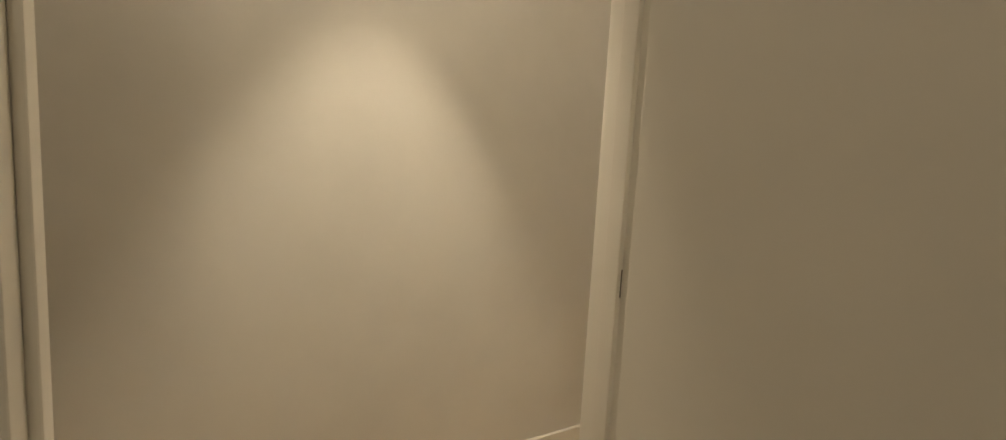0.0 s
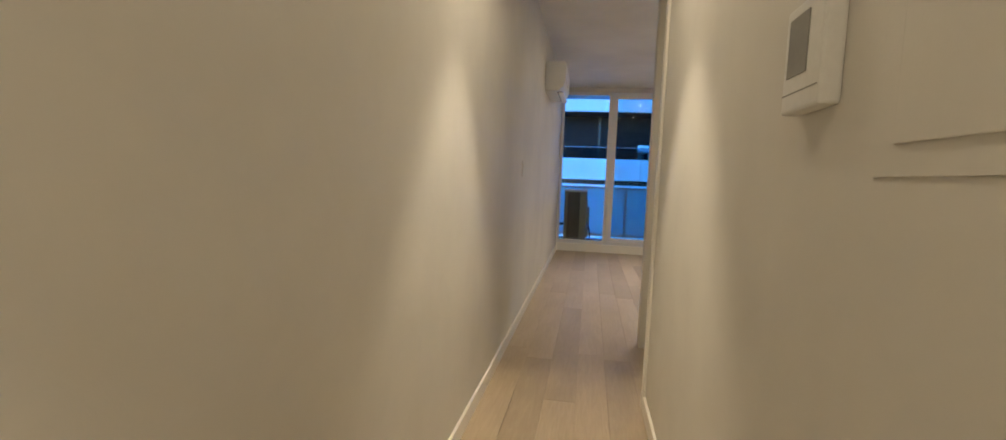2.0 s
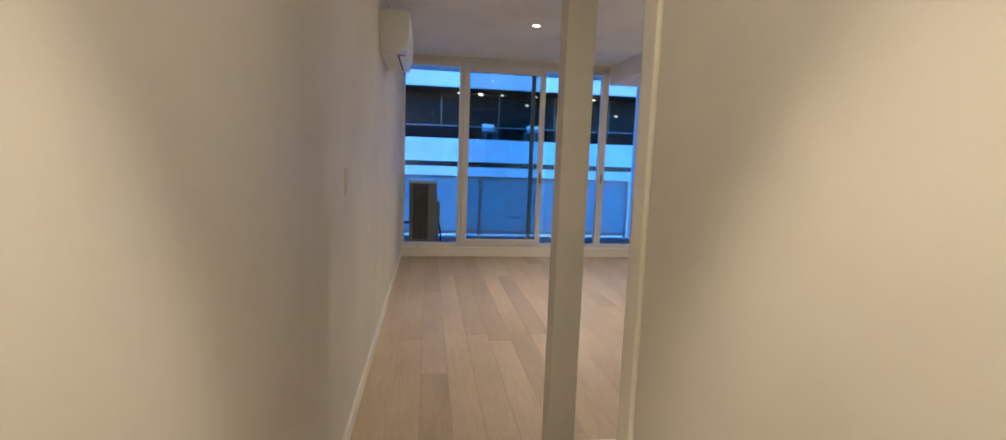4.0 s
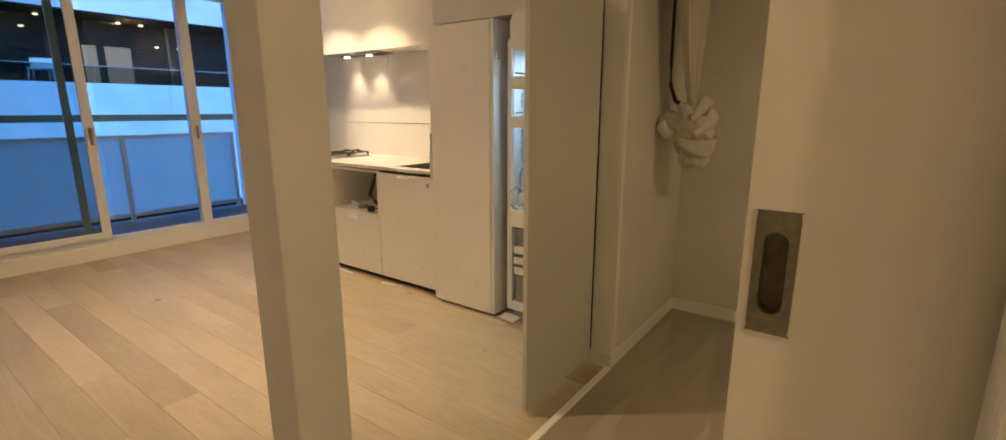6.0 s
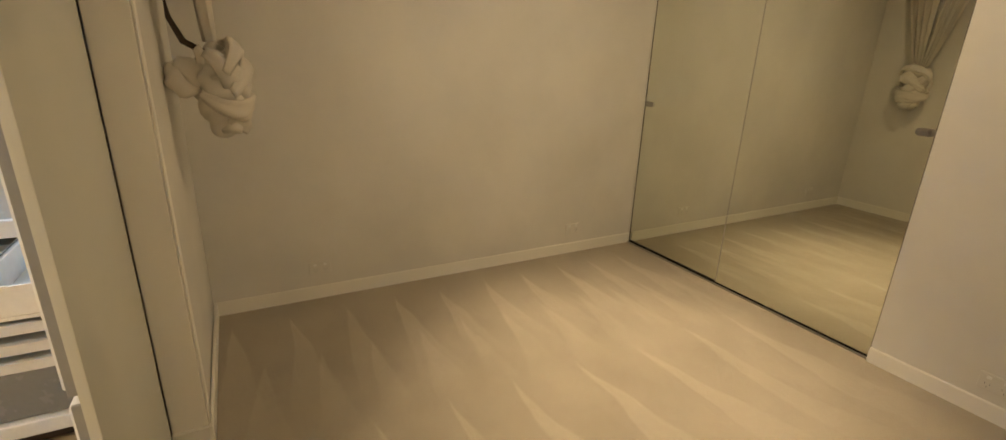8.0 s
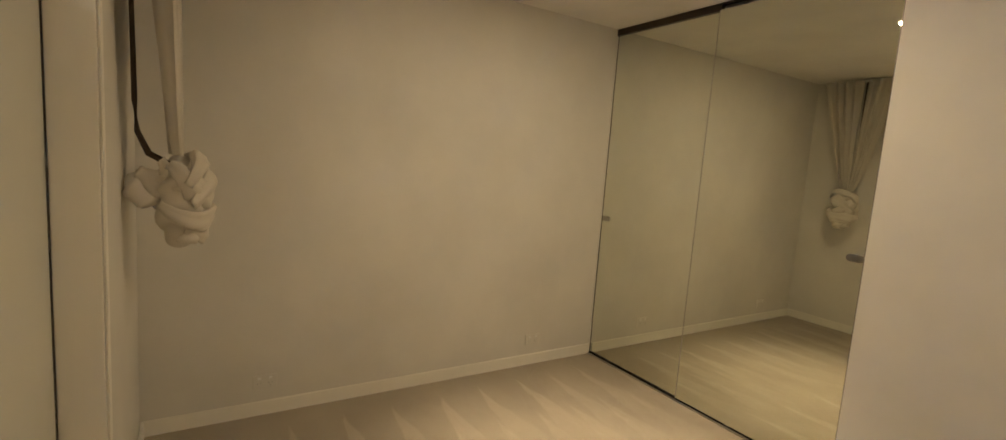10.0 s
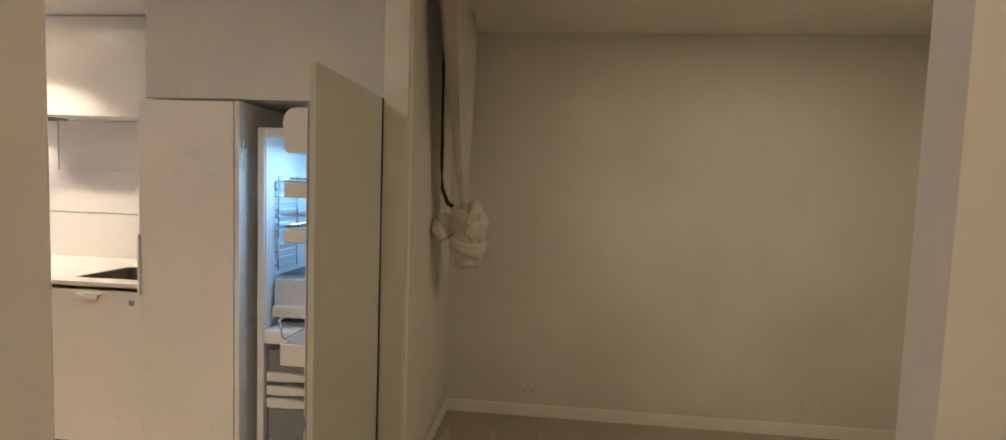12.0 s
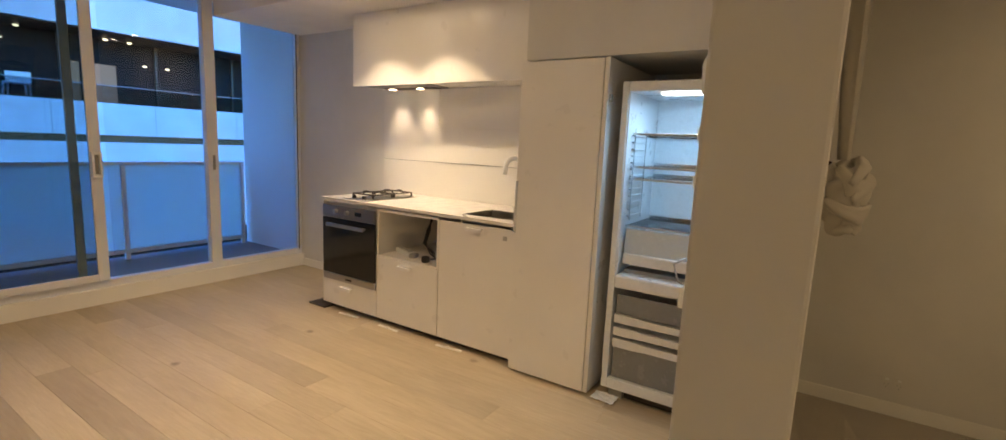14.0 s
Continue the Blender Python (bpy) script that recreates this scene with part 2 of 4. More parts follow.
STEEL = plain("brushed_steel", (0.52, 0.50, 0.47), 0.32, 1.0, 180, 0.15)
BRONZE = plain("worn_bronze_steel", (0.30, 0.27, 0.21), 0.36, 0.85, 120, 0.3)
# darker than the plate's bronze: shade of the pull slot as colour
PULLSHADE = plain("shaded_worn_recess", (0.15, 0.125, 0.085), 0.45, 0.7, 120, 0.35)
DARKMETAL = plain("dark_bronze_metal", (0.06, 0.045, 0.035), 0.4, 0.6)
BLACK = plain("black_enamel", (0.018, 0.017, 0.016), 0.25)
OVENGLASS = plain("black_oven_glass", (0.012, 0.012, 0.013), 0.08)
IRON = plain("cast_iron", (0.03, 0.022, 0.018), 0.6)
WHITEPLASTIC = plain("white_plastic", (0.78, 0.78, 0.76), 0.35)
PULLWHITE = plain("white_enamel_pull", (0.90, 0.89, 0.87), 0.25)
GREYPLASTIC = plain("grey_plastic", (0.28, 0.28, 0.27), 0.45)
CHROME = plain("chrome_wire", (0.62, 0.64, 0.66), 0.2, 1.0, 90, 0.05)
FROSTPLASTIC = plain("frosted_drawer_plastic", (0.62, 0.68, 0.72), 0.25)
CLEARWHITE = plain("frosted_lid_plastic", (0.72, 0.74, 0.75), 0.3)
CABLE = plain("black_cable", (0.02, 0.018, 0.016), 0.5)
MIRROR, _t, _b = nodes_of("mirror_silver")
_b.inputs["Base Color"].default_value = (0.77, 0.785, 0.695, 1)
_b.inputs["Metallic"].default_value, _b.inputs["Roughness"].default_value = 1.0, 0.015
GLASS = glassy("window_glass", (0.90, 0.95, 0.97))
TINTGLASS = glassy("slider_glass_tinted", (0.62, 0.72, 0.74))
SHELFGLASS = glassy("shelf_glass", (0.82, 0.92, 0.97))
LINEN = painted("off_white_curtain_cloth", (0.66, 0.62, 0.54), 0.85, 500, 0.0015, 0.08)
LININGDARK = painted("curtain_blackout_lining", (0.10, 0.075, 0.055), 0.9, 400, 0.001, 0.1)
FRIDGEWHITE = plain("fridge_liner_plastic", (0.82, 0.84, 0.85), 0.3)
CLEARPLASTIC = plain("smoked_drawer_plastic", (0.30, 0.31, 0.32), 0.25)
CLEARPLASTIC.node_tree.nodes["Principled BSDF"].inputs["Alpha"].default_value = 0.75
LAMP = glow("downlight_lens", (1.0, 0.86, 0.66), 14)
FRIDGELAMP = glow("fridge_lamp_lens", (0.72, 0.86, 1.0), 5)
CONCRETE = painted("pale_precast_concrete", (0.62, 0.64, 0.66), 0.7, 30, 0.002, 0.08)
DECK = painted("balcony_tile", (0.20, 0.20, 0.21), 0.6, 60, 0.001, 0.1)
FROST, _t, _b = nodes_of("frosted_balustrade_glass")
_b.inputs["Base Color"].default_value = (0.62, 0.82, 0.85, 1)
_b.inputs["Roughness"].default_value = 0.3
_tr, _mx = _t.nodes.new("ShaderNodeBsdfTranslucent"), _t.nodes.new("ShaderNodeMixShader")
_tr.inputs[0].default_value = (0.68, 0.90, 0.92, 1)
_mx.inputs[0].default_value = 0.7
_t.links.new(_b.outputs[0], _mx.inputs[1])
_t.links.new(_tr.outputs[0], _mx.inputs[2])
_t.links.new(_mx.outputs[0], _t.nodes["Material Output"].inputs[0])
# dark window glass opposite; also the shade coloured into the balcony soffits
FACADEDARK = plain("facade_glass_and_soffit_shade", (0.010, 0.010, 0.011), 0.5)
FACADEDARK.node_tree.nodes["Principled BSDF"].inputs["Specular IOR Level"].default_value = 0.08
# glowing dots for ceiling lights opposite and for mirrored room lamps
WINDOWDOT = glow("window_glow_dot", (1.0, 0.88, 0.7), 2.5)
LITROOM = glow("lit_room_behind_glass", (0.9, 0.76, 0.58), 0.20)
RAILGLASS = glassy("dark_rail_glass", (0.62, 0.66, 0.70), 0.0, 1.06)
RAILGREY = plain("grey_rail_edge", (0.22, 0.23, 0.25), 0.5)

# ---------------------------------------------------------------- large structure
EAST = 3.59      # living-room east wall
XB = 3.657       # bedroom east wall
YN, YN2 = -4.494, -4.390   # bedroom and living faces of the wall between them
YM = -7.292      # wardrobe mirrors
XC, XC2 = 0.83, 0.98       # corridor and bedroom faces of the corridor wall
YJ = -5.55       # end of the corridor wall
DB0, DB1 = -8.935, -8.080    # bathroom doorway
H_LIV, H_BULK, H_HALL, H_BED = 2.60, 2.36, 2.40, 2.41

structure("wall_west", slab(-0.15, -10.15, 0, 0, 0.12, 2.75), WALL, "long matt off-white plaster wall along the corridor", "wall")
structure("wall_south", slab(0, -10.15, 0, 0.83, -10.0, 2.75), WALL, "plain off-white plaster end wall of the corridor", "wall")
structure("wall_corridor_south", slab(XC, -10.15, 0, 0.95, DB0, 2.75), WALL, "off-white plaster wall beside the bathroom door", "wall")
structure("wall_corridor_door_head", slab(XC, DB0, 2.08, 0.95, DB1, 2.75), WALL, "plaster above the bathroom door", "wall")
structure("wall_corridor_east", slab(XC, DB1, 0, XC + 0.036, YJ, 2.75), WALL, "off-white plaster corridor wall with a pocket for the sliding door", "wall")
structure("wall_bedroom_west", slab(XC2 - 0.036, DB1, 0, XC2, YJ, 2.75), WALL, "off-white bedroom side of the pocket wall", "wall")
structure("wall_pocket_core", slab(XC + 0.036, DB1, 0, XC2 - 0.036, -6.45, 2.75), WALL, "plaster core of the pocket wall", "wall")
structure("wall_corridor_head", slab(XC, YJ, 2.33, XC2, -4.60, 2.75), WALL, "plaster head above the sliding-door opening", "wall")
structure("wall_post", slab(0.890, -4.611, 0, 1.010, -4.502, 2.75, 0.004), WALL, "slim square off-white plastered post", "post")
structure("wall_opening_head", slab(1.010, YN, 2.36, 2.682, YN2, 2.75), WALL, "plaster head above the bedroom opening", "wall")
structure("wall_bedroom_north", slab(2.682, YN, 0, XB, YN2, 2.75), WALL, "off-white plaster wall between bedroom and kitchen", "wall")
structure("wall_bedroom_east", slab(XB, YM - 0.75, 0, XB + 0.15, YN2, 2.75), WALL, "plain off-white bedroom wall", "wall")
structure("wall_bedroom_south", slab(XC2, YM - 0.75, 0, 1.915, YM + 0.02, 2.75), WALL, "off-white wall return beside the mirrored wardrobe", "wall")
structure("wall_wardrobe_back", slab(1.915, YM - 0.75, 0, XB, YM - 0.65, 2.75), WALL, "back wall of the wardrobe recess", "wall")
structure("wall_living_east", slab(EAST, YN2, 0, EAST + 0.15, 0.12, 2.75), WALL, "off-white plaster wall behind the kitchen", "wall")
structure("wall_north_head", slab(0, 0.0, 2.53, EAST, 0.12, 2.75), WALL, "plaster strip above the balcony window", "wall")
bm = slab(0, -0.012, 0, EAST, 0.14, 0.125, 0.004)
structure("window_upstand", bm, TRIM, "white painted upstand under the balcony window", "trim")
# bathroom behind the first doorway
structure("wall_bathroom_south", slab(0.95, -10.15, 0, 2.75, -10.0, 2.75), WALL, "plain pale bathroom wall", "wall")
structure("wall_bathroom_east", slab(2.6, -10.0, 0, 2.75, YM - 0.75, 2.75), WALL, "plain pale bathroom wall", "wall")
structure("wall_bathroom_north", slab(0.95, YM - 0.75 - 0.1, 0, 2.6, YM - 0.75, 2.75), WALL, "plain pale wall between bathroom and bedroom", "wall")

structure("ceiling_living", slab(0, -4.46, H_LIV, EAST, 0, H_LIV + 0.08), CEIL, "flat white living-room ceiling", "ceiling")
structure("ceiling_bulkhead", slab(2.75, YN2, H_BULK, EAST, 0.0, H_LIV), CEIL, "lowered white plaster ceiling over the kitchen", "ceiling")
structure("ceiling_corridor", slab(0, -10.0, H_HALL, XC, -4.46, H_HALL + 0.3), CEIL, "flat white corridor ceiling", "ceiling")
structure("ceiling_bedroom", slab(XC2, YM - 0.65, H_BED, XB, YN, H_BED + 0.3), CEIL, "flat white bedroom ceiling", "ceiling")
structure("ceiling_bathroom", slab(0.95, -10.0, H_HALL, 2.6, YM - 0.85, H_HALL + 0.3), CEIL, "flat white bathroom ceiling", "ceiling")

floor = structure("floor", slab(-0.15, -10.15, -0.2, 3.75, 0.0, -0.012), GROUT, "pale limed oak plank floor with dark knots", "floor")
structure("floor_bathroom", slab(0.95, -10.0, -0.012, 2.6, YM - 0.85, 0.0), plain("bathroom_floor_tile", (0.4, 0.38, 0.35), 0.5), "grey tiled bathroom floor", "floor")
structure("carpet", slab(0.945, YM - 0.65, -0.012, XB, -4.50, 0.004), CARPET, "beige cut-pile carpet with vacuum-cleaner sweeps", "carpet")

jn = thing("door_jamb", "white painted jamb lining the end of the bedroom wall", "jamb", (0, 0, 0), kind="structure")
part("lining", slab(2.666, YN - 0.004, 0.0, 2.684, YN2 + 0.002, 2.36, 0.003), TRIM, jn)
part("architrave", slab(2.672, YN - 0.012, 0.0, 2.715, YN - 0.0045, 2.36, 0.005), TRIM, jn)
# skirtings
SK, ST = 0.080, 0.013


def skirting(x0, y0, x1, y1, h=SK):
    bm = slab(x0, y0, 0.0, x1, y1, h)
    top = [e for e in bm.edges if all(v.co.z > h - 1e-4 for v in e.verts)]
    bmesh.ops.bevel(bm, geom=top, offset=0.004, segments=2, affect="EDGES")
    return structure("baseboard", bm, TRIM, "low white painted skirting board", "skirting")


skirting(0, -10.0, ST, -0.012)
skirting(XC - ST, DB1 + 0.06, XC, YJ - 0.045)
skirting(XC - ST, -10.0, XC, DB0 - 0.06)
skirting(EAST - ST, -1.25, EAST, -0.012)
skirting(2.652, YN - ST - 0.004, XB - ST, YN - 0.0045)
skirting(2.652, YN - 0.004, 2.6655, YN2 + 0.002)
skirting(XB - ST, YM, XB, YN)
skirting(XC2 + ST, YM + 0.02, 1.915, YM + 0.02 + ST)
skirting(XC2, YM + 0.02, XC2 + ST, YJ - 0.02)

# threshold between timber and carpet
structure("threshold_strip", slab(1.011, -4.516, 0.0, 2.650, -4.482, 0.012, 0.004), TRIM, "narrow white threshold strip between carpet and timber", "trim")
structure("threshold_strip", slab(0.925, YJ, 0.0, 0.955, -4.612, 0.010, 0.003), plain("brown_reducer_strip", (0.22, 0.17, 0.12), 0.5), "narrow brown strip between carpet and timber", "trim")


# ---------------------------------------------------------------- doors of the corridor
def bathroom_door():
    jamb = thing("door_1", "white painted bathroom door standing open on steel hinges", "door", (0, 0, 0), kind="structure")
    for y0, y1 in ((DB1 - 0.035, DB1), (DB0, DB0 + 0.035)):
        part("jamb", slab(XC - 0.002, y0, 0, 0.952, y1, 2.08, 0.002), TRIM, jamb)
    part("jamb", slab(XC - 0.002, DB0 + 0.035, 2.045, 0.952, DB1 - 0.035, 2.08, 0.002), TRIM, jamb)
    for x0, x1 in ((XC - 0.016, XC - 0.0005), (0.9505, 0.9555)):
        for y0, y1 in ((DB1 - 0.028, DB1 + 0.045), (DB0 - 0.045, DB0 + 0.028)):
            part("architrave", slab(x0, y0, 0, x1, y1, 2.125, 0.004), TRIM, jamb)
        part("architrave", slab(x0, DB0 + 0.028, 2.052, x1, DB1 - 0.028, 2.125, 0.004), TRIM, jamb)
    for y0, y1 in ((DB1 - 0.047, DB1 - 0.035), (DB0 + 0.035, DB0 + 0.047)):
        part("door_stop", slab(0.868, y0, 0, 0.905, y1, 2.045, 0.002), TRIM, jamb)
    leaf = part("door_leaf", slab(0.957, DB1 - 0.075, 0.01, 1.74, DB1 - 0.038, 2.04, 0.002), TRIM, jamb)
    for z in (0.26, 0.968, 1.80):
        hinge = part("hinge", slab(0.928, DB1 - 0.0385, z - 0.048, 0.953, DB1 - 0.0345, z + 0.048, 0.0015), STEEL, jamb, "worn steel butt hinge")
        part("knuckle", rod(bmesh.new(), (0.948, DB1 - 0.046, z - 0.05), (0.948, DB1 - 0.046, z + 0.05), 0.0075), STEEL, hinge, smooth=False)
        for k, dx in ((-0.034, 0.008), (0.0, -0.006), (0.034, 0.008)):
            part("screw", rod(bmesh.new(), (0.937 + dx * 0.5, DB1 - 0.0385, z + k), (0.937 + dx * 0.5, DB1 - 0.041, z + k), 0.0042, 0.003), DARKMETAL, hinge)
    part("striker_slot", slab(0.9145, DB1 - 0.0482, 0.94, 0.9158, DB1 - 0.0468, 0.99), DARKMETAL, jamb)
    return jamb


bathroom_door()


def sliding_door():
    d = thing("sliding_door", "white sliding pocket door with a recessed steel pull", "door", (0, 0, 0), kind="structure")
    x0, x1, ye = 0.884, 0.919, -5.368
    # recessed pull: plate with a rounded slot
    za, zb, ya, yb = 1.124, 1.231, -5.409, -5.376
    bm = bmesh.new()
    cy, cz, r, half = (ya + yb) / 2, (za + zb) / 2, 0.0095, 0.036
    ring = [(cy + r * math.cos(a), cz + (half - r) * (1 if s else -1) + r * math.sin(a)) for s, a in
            [(1, math.pi * k / 8) for k in range(9)] + [(0, math.pi + math.pi * k / 8) for k in range(9)]]
    outer = []
    for y, z in ring:
        dy, dz = y - cy, z - cz
        k = min((yb - ya) / 2 / abs(dy) if abs(dy) > 1e-6 else 99, (zb - za) / 2 / abs(dz) if abs(dz) > 1e-6 else 99)
        outer.append((cy + dy * k, cz + dz * k))
    n = len(ring)
    leaf = slab(x0, -6.4, 0.012, x1, ye, cz - half - 0.002)
    box(leaf, x0, -6.4, cz + half + 0.002, x1, ye, 2.325)
    box(leaf, x0, -6.4, cz - half - 0.002, x1, cy - r - 0.002, cz + half + 0.002)
    box(leaf, x0, cy + r + 0.002, cz - half - 0.002, x1, ye, cz + half + 0.002)
    bmesh.ops.remove_doubles(leaf, verts=leaf.verts, dist=1e-6)
    part("door_leaf", leaf, TRIM, d)
    fr = [bm.verts.new((x0 - 0.0025, y, z)) for y, z in ring]
    fo = [bm.verts.new((x0 - 0.0025, y, z)) for y, z in outer]
    ba = [bm.verts.new((x0 + 0.0135, y, z)) for y, z in ring]
    bo = [bm.verts.new((x0 - 0.0002, y, z)) for y, z in outer]
    for i in range(n):
        j = (i + 1) % n
        bm.faces.new((fr[i], fr[j], fo[j], fo[i]))
        bm.faces.new((fr[i], ba[i], ba[j], fr[j]))
        bm.faces.new((fo[i], fo[j], bo[j], bo[i]))
    for y, z in ((ya, za), (ya, zb), (yb, za), (yb, zb)):
        box(bm, x0 - 0.0026, y - 0.0005, z - 0.0005, x0 - 0.0003, y + 0.0005, z + 0.0005)
    part("pull_plate", bm, BRONZE, d, "brushed steel flush pull with a rounded slot")
    # recess bottom coloured darker to paint in the slot's shade
    part("pull_recess", slab(x0 + 0.0136, cy - r - 0.001, cz - half - 0.001, x0 + 0.015, cy + r + 0.001, cz + half + 0.001), PULLSHADE, d, "worn recess bottom, coloured dark for its shade")
    # pocket jamb
    for a, b in ((XC - 0.004, XC + 0.034), (XC2 - 0.034, XC2 + 0.004)):
        part("jamb", slab(a, YJ, 0, b, YJ + 0.022, 2.33, 0.003), TRIM, d)
    for a, b in ((XC - 0.014, XC), (XC2, XC2 + 0.014)):
        part("architrave", slab(a, YJ - 0.042, 0, b, YJ + 0.022, 2.37, 0.005), TRIM, d)
    return d


sliding_door()


# ---------------------------------------------------------------- balcony window
def balcony_window():
    w = thing("window_1", "white aluminium balcony window wall with a sliding door", "window", (0, 0, 0), kind="structure")
    z0, z1, y0, y1 = 0.125, 2.53, 0.02, 0.10
    part("window_frame", slab(0.0, y0, z0, EAST, y1, z0 + 0.055, 0.003), ALU, w)
    part("window_frame", slab(0.0, y0, z1 - 0.045, EAST, y1, z1, 0.003), ALU, w)
    for a, b in ((0.0, 0.04), (0.735, 0.80), (2.66, 2.75), (3.555, EAST)):
        part("mullion", slab(a, y0 - 0.004, z0 + 0.055, b, y1 - 0.004, z1 - 0.045, 0.003), ALU, w)
    # fixed panes
    for a, b in ((0.04, 0.735), (1.93, 2.66), (2.75, 3.555)):
        p = part("pane", slab(a, 0.062, z0 + 0.055, b, 0.068, z1 - 0.045), GLASS, w)
        p.visible_shadow = False
    # gasket by the wall
    part("gasket", slab(3.549, y0 - 0.008, z0 + 0.05, 3.5565, y0 - 0.0042, z1 - 0.045), BLACK, w)
    # sliding leaf, inside the frame line
    s = part("sliding_leaf", slab(0.79, -0.012, z0 + 0.06, 0.865, 0.018, z1 - 0.05, 0.004), ALU, w, "white sliding glass leaf with a flush handle")
    part("stile", slab(1.80, -0.012, z0 + 0.06, 1.872, 0.018, z1 - 0.05, 0.004), ALU, s)
    part("rail", slab(0.865, -0.012, z0 + 0.06, 1.80, 0.018, z0 + 0.115, 0.004), ALU, s)
    part("rail", slab(0.865, -0.012, z1 - 0.105, 1.80, 0.018, z1 - 0.05, 0.004), ALU, s)
    p = part("pane", slab(0.865, 0.0, z0 + 0.115, 1.80, 0.006, z1 - 0.105), TINTGLASS, s)
    p.visible_shadow = False
    part("stile", slab(1.69, 0.03, z0 + 0.06, 1.745, 0.058, z1 - 0.05, 0.004), plain("grey_anodised_stile", (0.36, 0.38, 0.36), 0.4), w, "grey screen stile behind the glass")
    bm = slab(1.800, -0.050, 0.99, 1.818, -0.0125, 1.18, 0.005)
    box(bm, 1.848, -0.050, 0.99, 1.866, -0.0125, 1.18, 0.005)
    box(bm, 1.816, -0.050, 0.99, 1.850, -0.0125, 1.012, 0.005)
    box(bm, 1.816, -0.050, 1.158, 1.850, -0.0125, 1.18, 0.005)
    part("handle", bm, WHITEPLASTIC, s, "white open-loop pull handle")
    part("handle_plate", slab(1.818, -0.0142, 1.012, 1.848, -0.0122, 1.158), GREYPLASTIC, s)
    part("latch", slab(2.698, 0.0, 1.03, 2.716, 0.016, 1.16, 0.004), GREYPLASTIC, w)
    return w


balcony_window()


# ---------------------------------------------------------------- balcony and the building opposite
structure("balcony_floor", slab(-0.6, 0.14, -0.1, 4.3, 1.16, 0.10), DECK, "grey tiled balcony floor", "balcony")
structure("balcony_ceiling", slab(-0.6, 0.12, 2.62, 4.3, 1.25, 2.8), CONCRETE, "pale concrete balcony soffit", "ceiling")
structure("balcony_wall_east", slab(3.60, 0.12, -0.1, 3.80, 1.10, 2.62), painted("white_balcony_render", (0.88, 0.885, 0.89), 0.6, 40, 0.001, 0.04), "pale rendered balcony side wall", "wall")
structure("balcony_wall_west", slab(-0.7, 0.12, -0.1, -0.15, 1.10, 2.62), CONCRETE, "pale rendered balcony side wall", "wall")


def balustrade():
    b = thing("balustrade", "frosted glass balustrade with white metal frame", "balustrade", (0, 1.02, 0.1))
    xs = [-0.12, 1.14, 2.36, 3.51]
    part("top_rail", slab(-0.14, -0.025, 0.915, 3.53, 0.025, 0.945, 0.004), ALU, b)
    part("bottom_rail", slab(-0.14, -0.02, 0.06, 3.53, 0.02, 0.10, 0.004), ALU, b)
    for x in xs:
        part("post", slab(x - 0.018, -0.022, 0.0, x + 0.018, 0.022, 0.93, 0.003), ALU, b)
    for a, c in zip(xs, xs[1:]):
        part("panel", slab(a + 0.018, -0.006, 0.10, c - 0.018, 0.006, 0.915), FROST, b, "frosted blue-grey glass panel")


balustrade()


def condenser():
    c = thing("air_conditioner_condenser", "beige outdoor air-conditioner unit with a louvred grille", "air conditioner", (0.27, 0.60, 0.10))
    beige = painted("beige_enamel", (0.30, 0.275, 0.18), 0.4, 100, 0.0003, 0.06)
    louvre = plain("dark_louvre_enamel", (0.12, 0.105, 0.075), 0.5)
    part("casing", slab(-0.175, -0.34, 0.05, 0.195, 0.28, 0.87, 0.02), beige, c)
    part("top_cover", slab(-0.187, -0.352, 0.855, 0.207, 0.292, 0.895, 0.012), WHITEPLASTIC, c)
    for s in (-0.25, 0.2):
        part("foot", slab(-0.15, s - 0.03, 0.0, 0.15, s + 0.03, 0.05, 0.005), DARKMETAL, c)
    part("grille_backing", slab(-0.125, -0.344, 0.09, 0.085, -0.3405, 0.84), BLACK, c)
    for k in range(27):
        z = 0.10 + k * 0.0275
        part("louvre", slab(-0.125, -0.352, z, 0.085, -0.344, z + 0.012), louvre, c)
    for k in range(4):
        part("rib", slab(-0.122 + k * 0.065, -0.356, 0.09, -0.114 + k * 0.065, -0.352, 0.84), louvre, c)
    part("side_panel", slab(0.1955, -0.31, 0.08, 0.204, 0.24, 0.72, 0.003), beige, c)
    part("valve_cover", slab(0.2045, -0.29, 0.30, 0.245, -0.06, 0.60, 0.015), beige, c)
    part("valve_cover", slab(0.2045, -0.27, 0.10, 0.232, -0.08, 0.27, 0.012), beige, c)
    for dy in (-0.24, -0.16):
        part("pipe", tube(bmesh.new(), [(0.225, dy, 0.31), (0.25, dy, 0.22), (0.262, dy, 0.12), (0.262, dy, 0.012)], 0.012), BLACK, c)
    part("pipe", tube(bmesh.new(), [(-0.17, -0.2, 0.3), (-0.24, -0.2, 0.3), (-0.27, -0.2, 0.25), (-0.27, -0.2, 0.02)], 0.02), BLACK, c)


condenser()


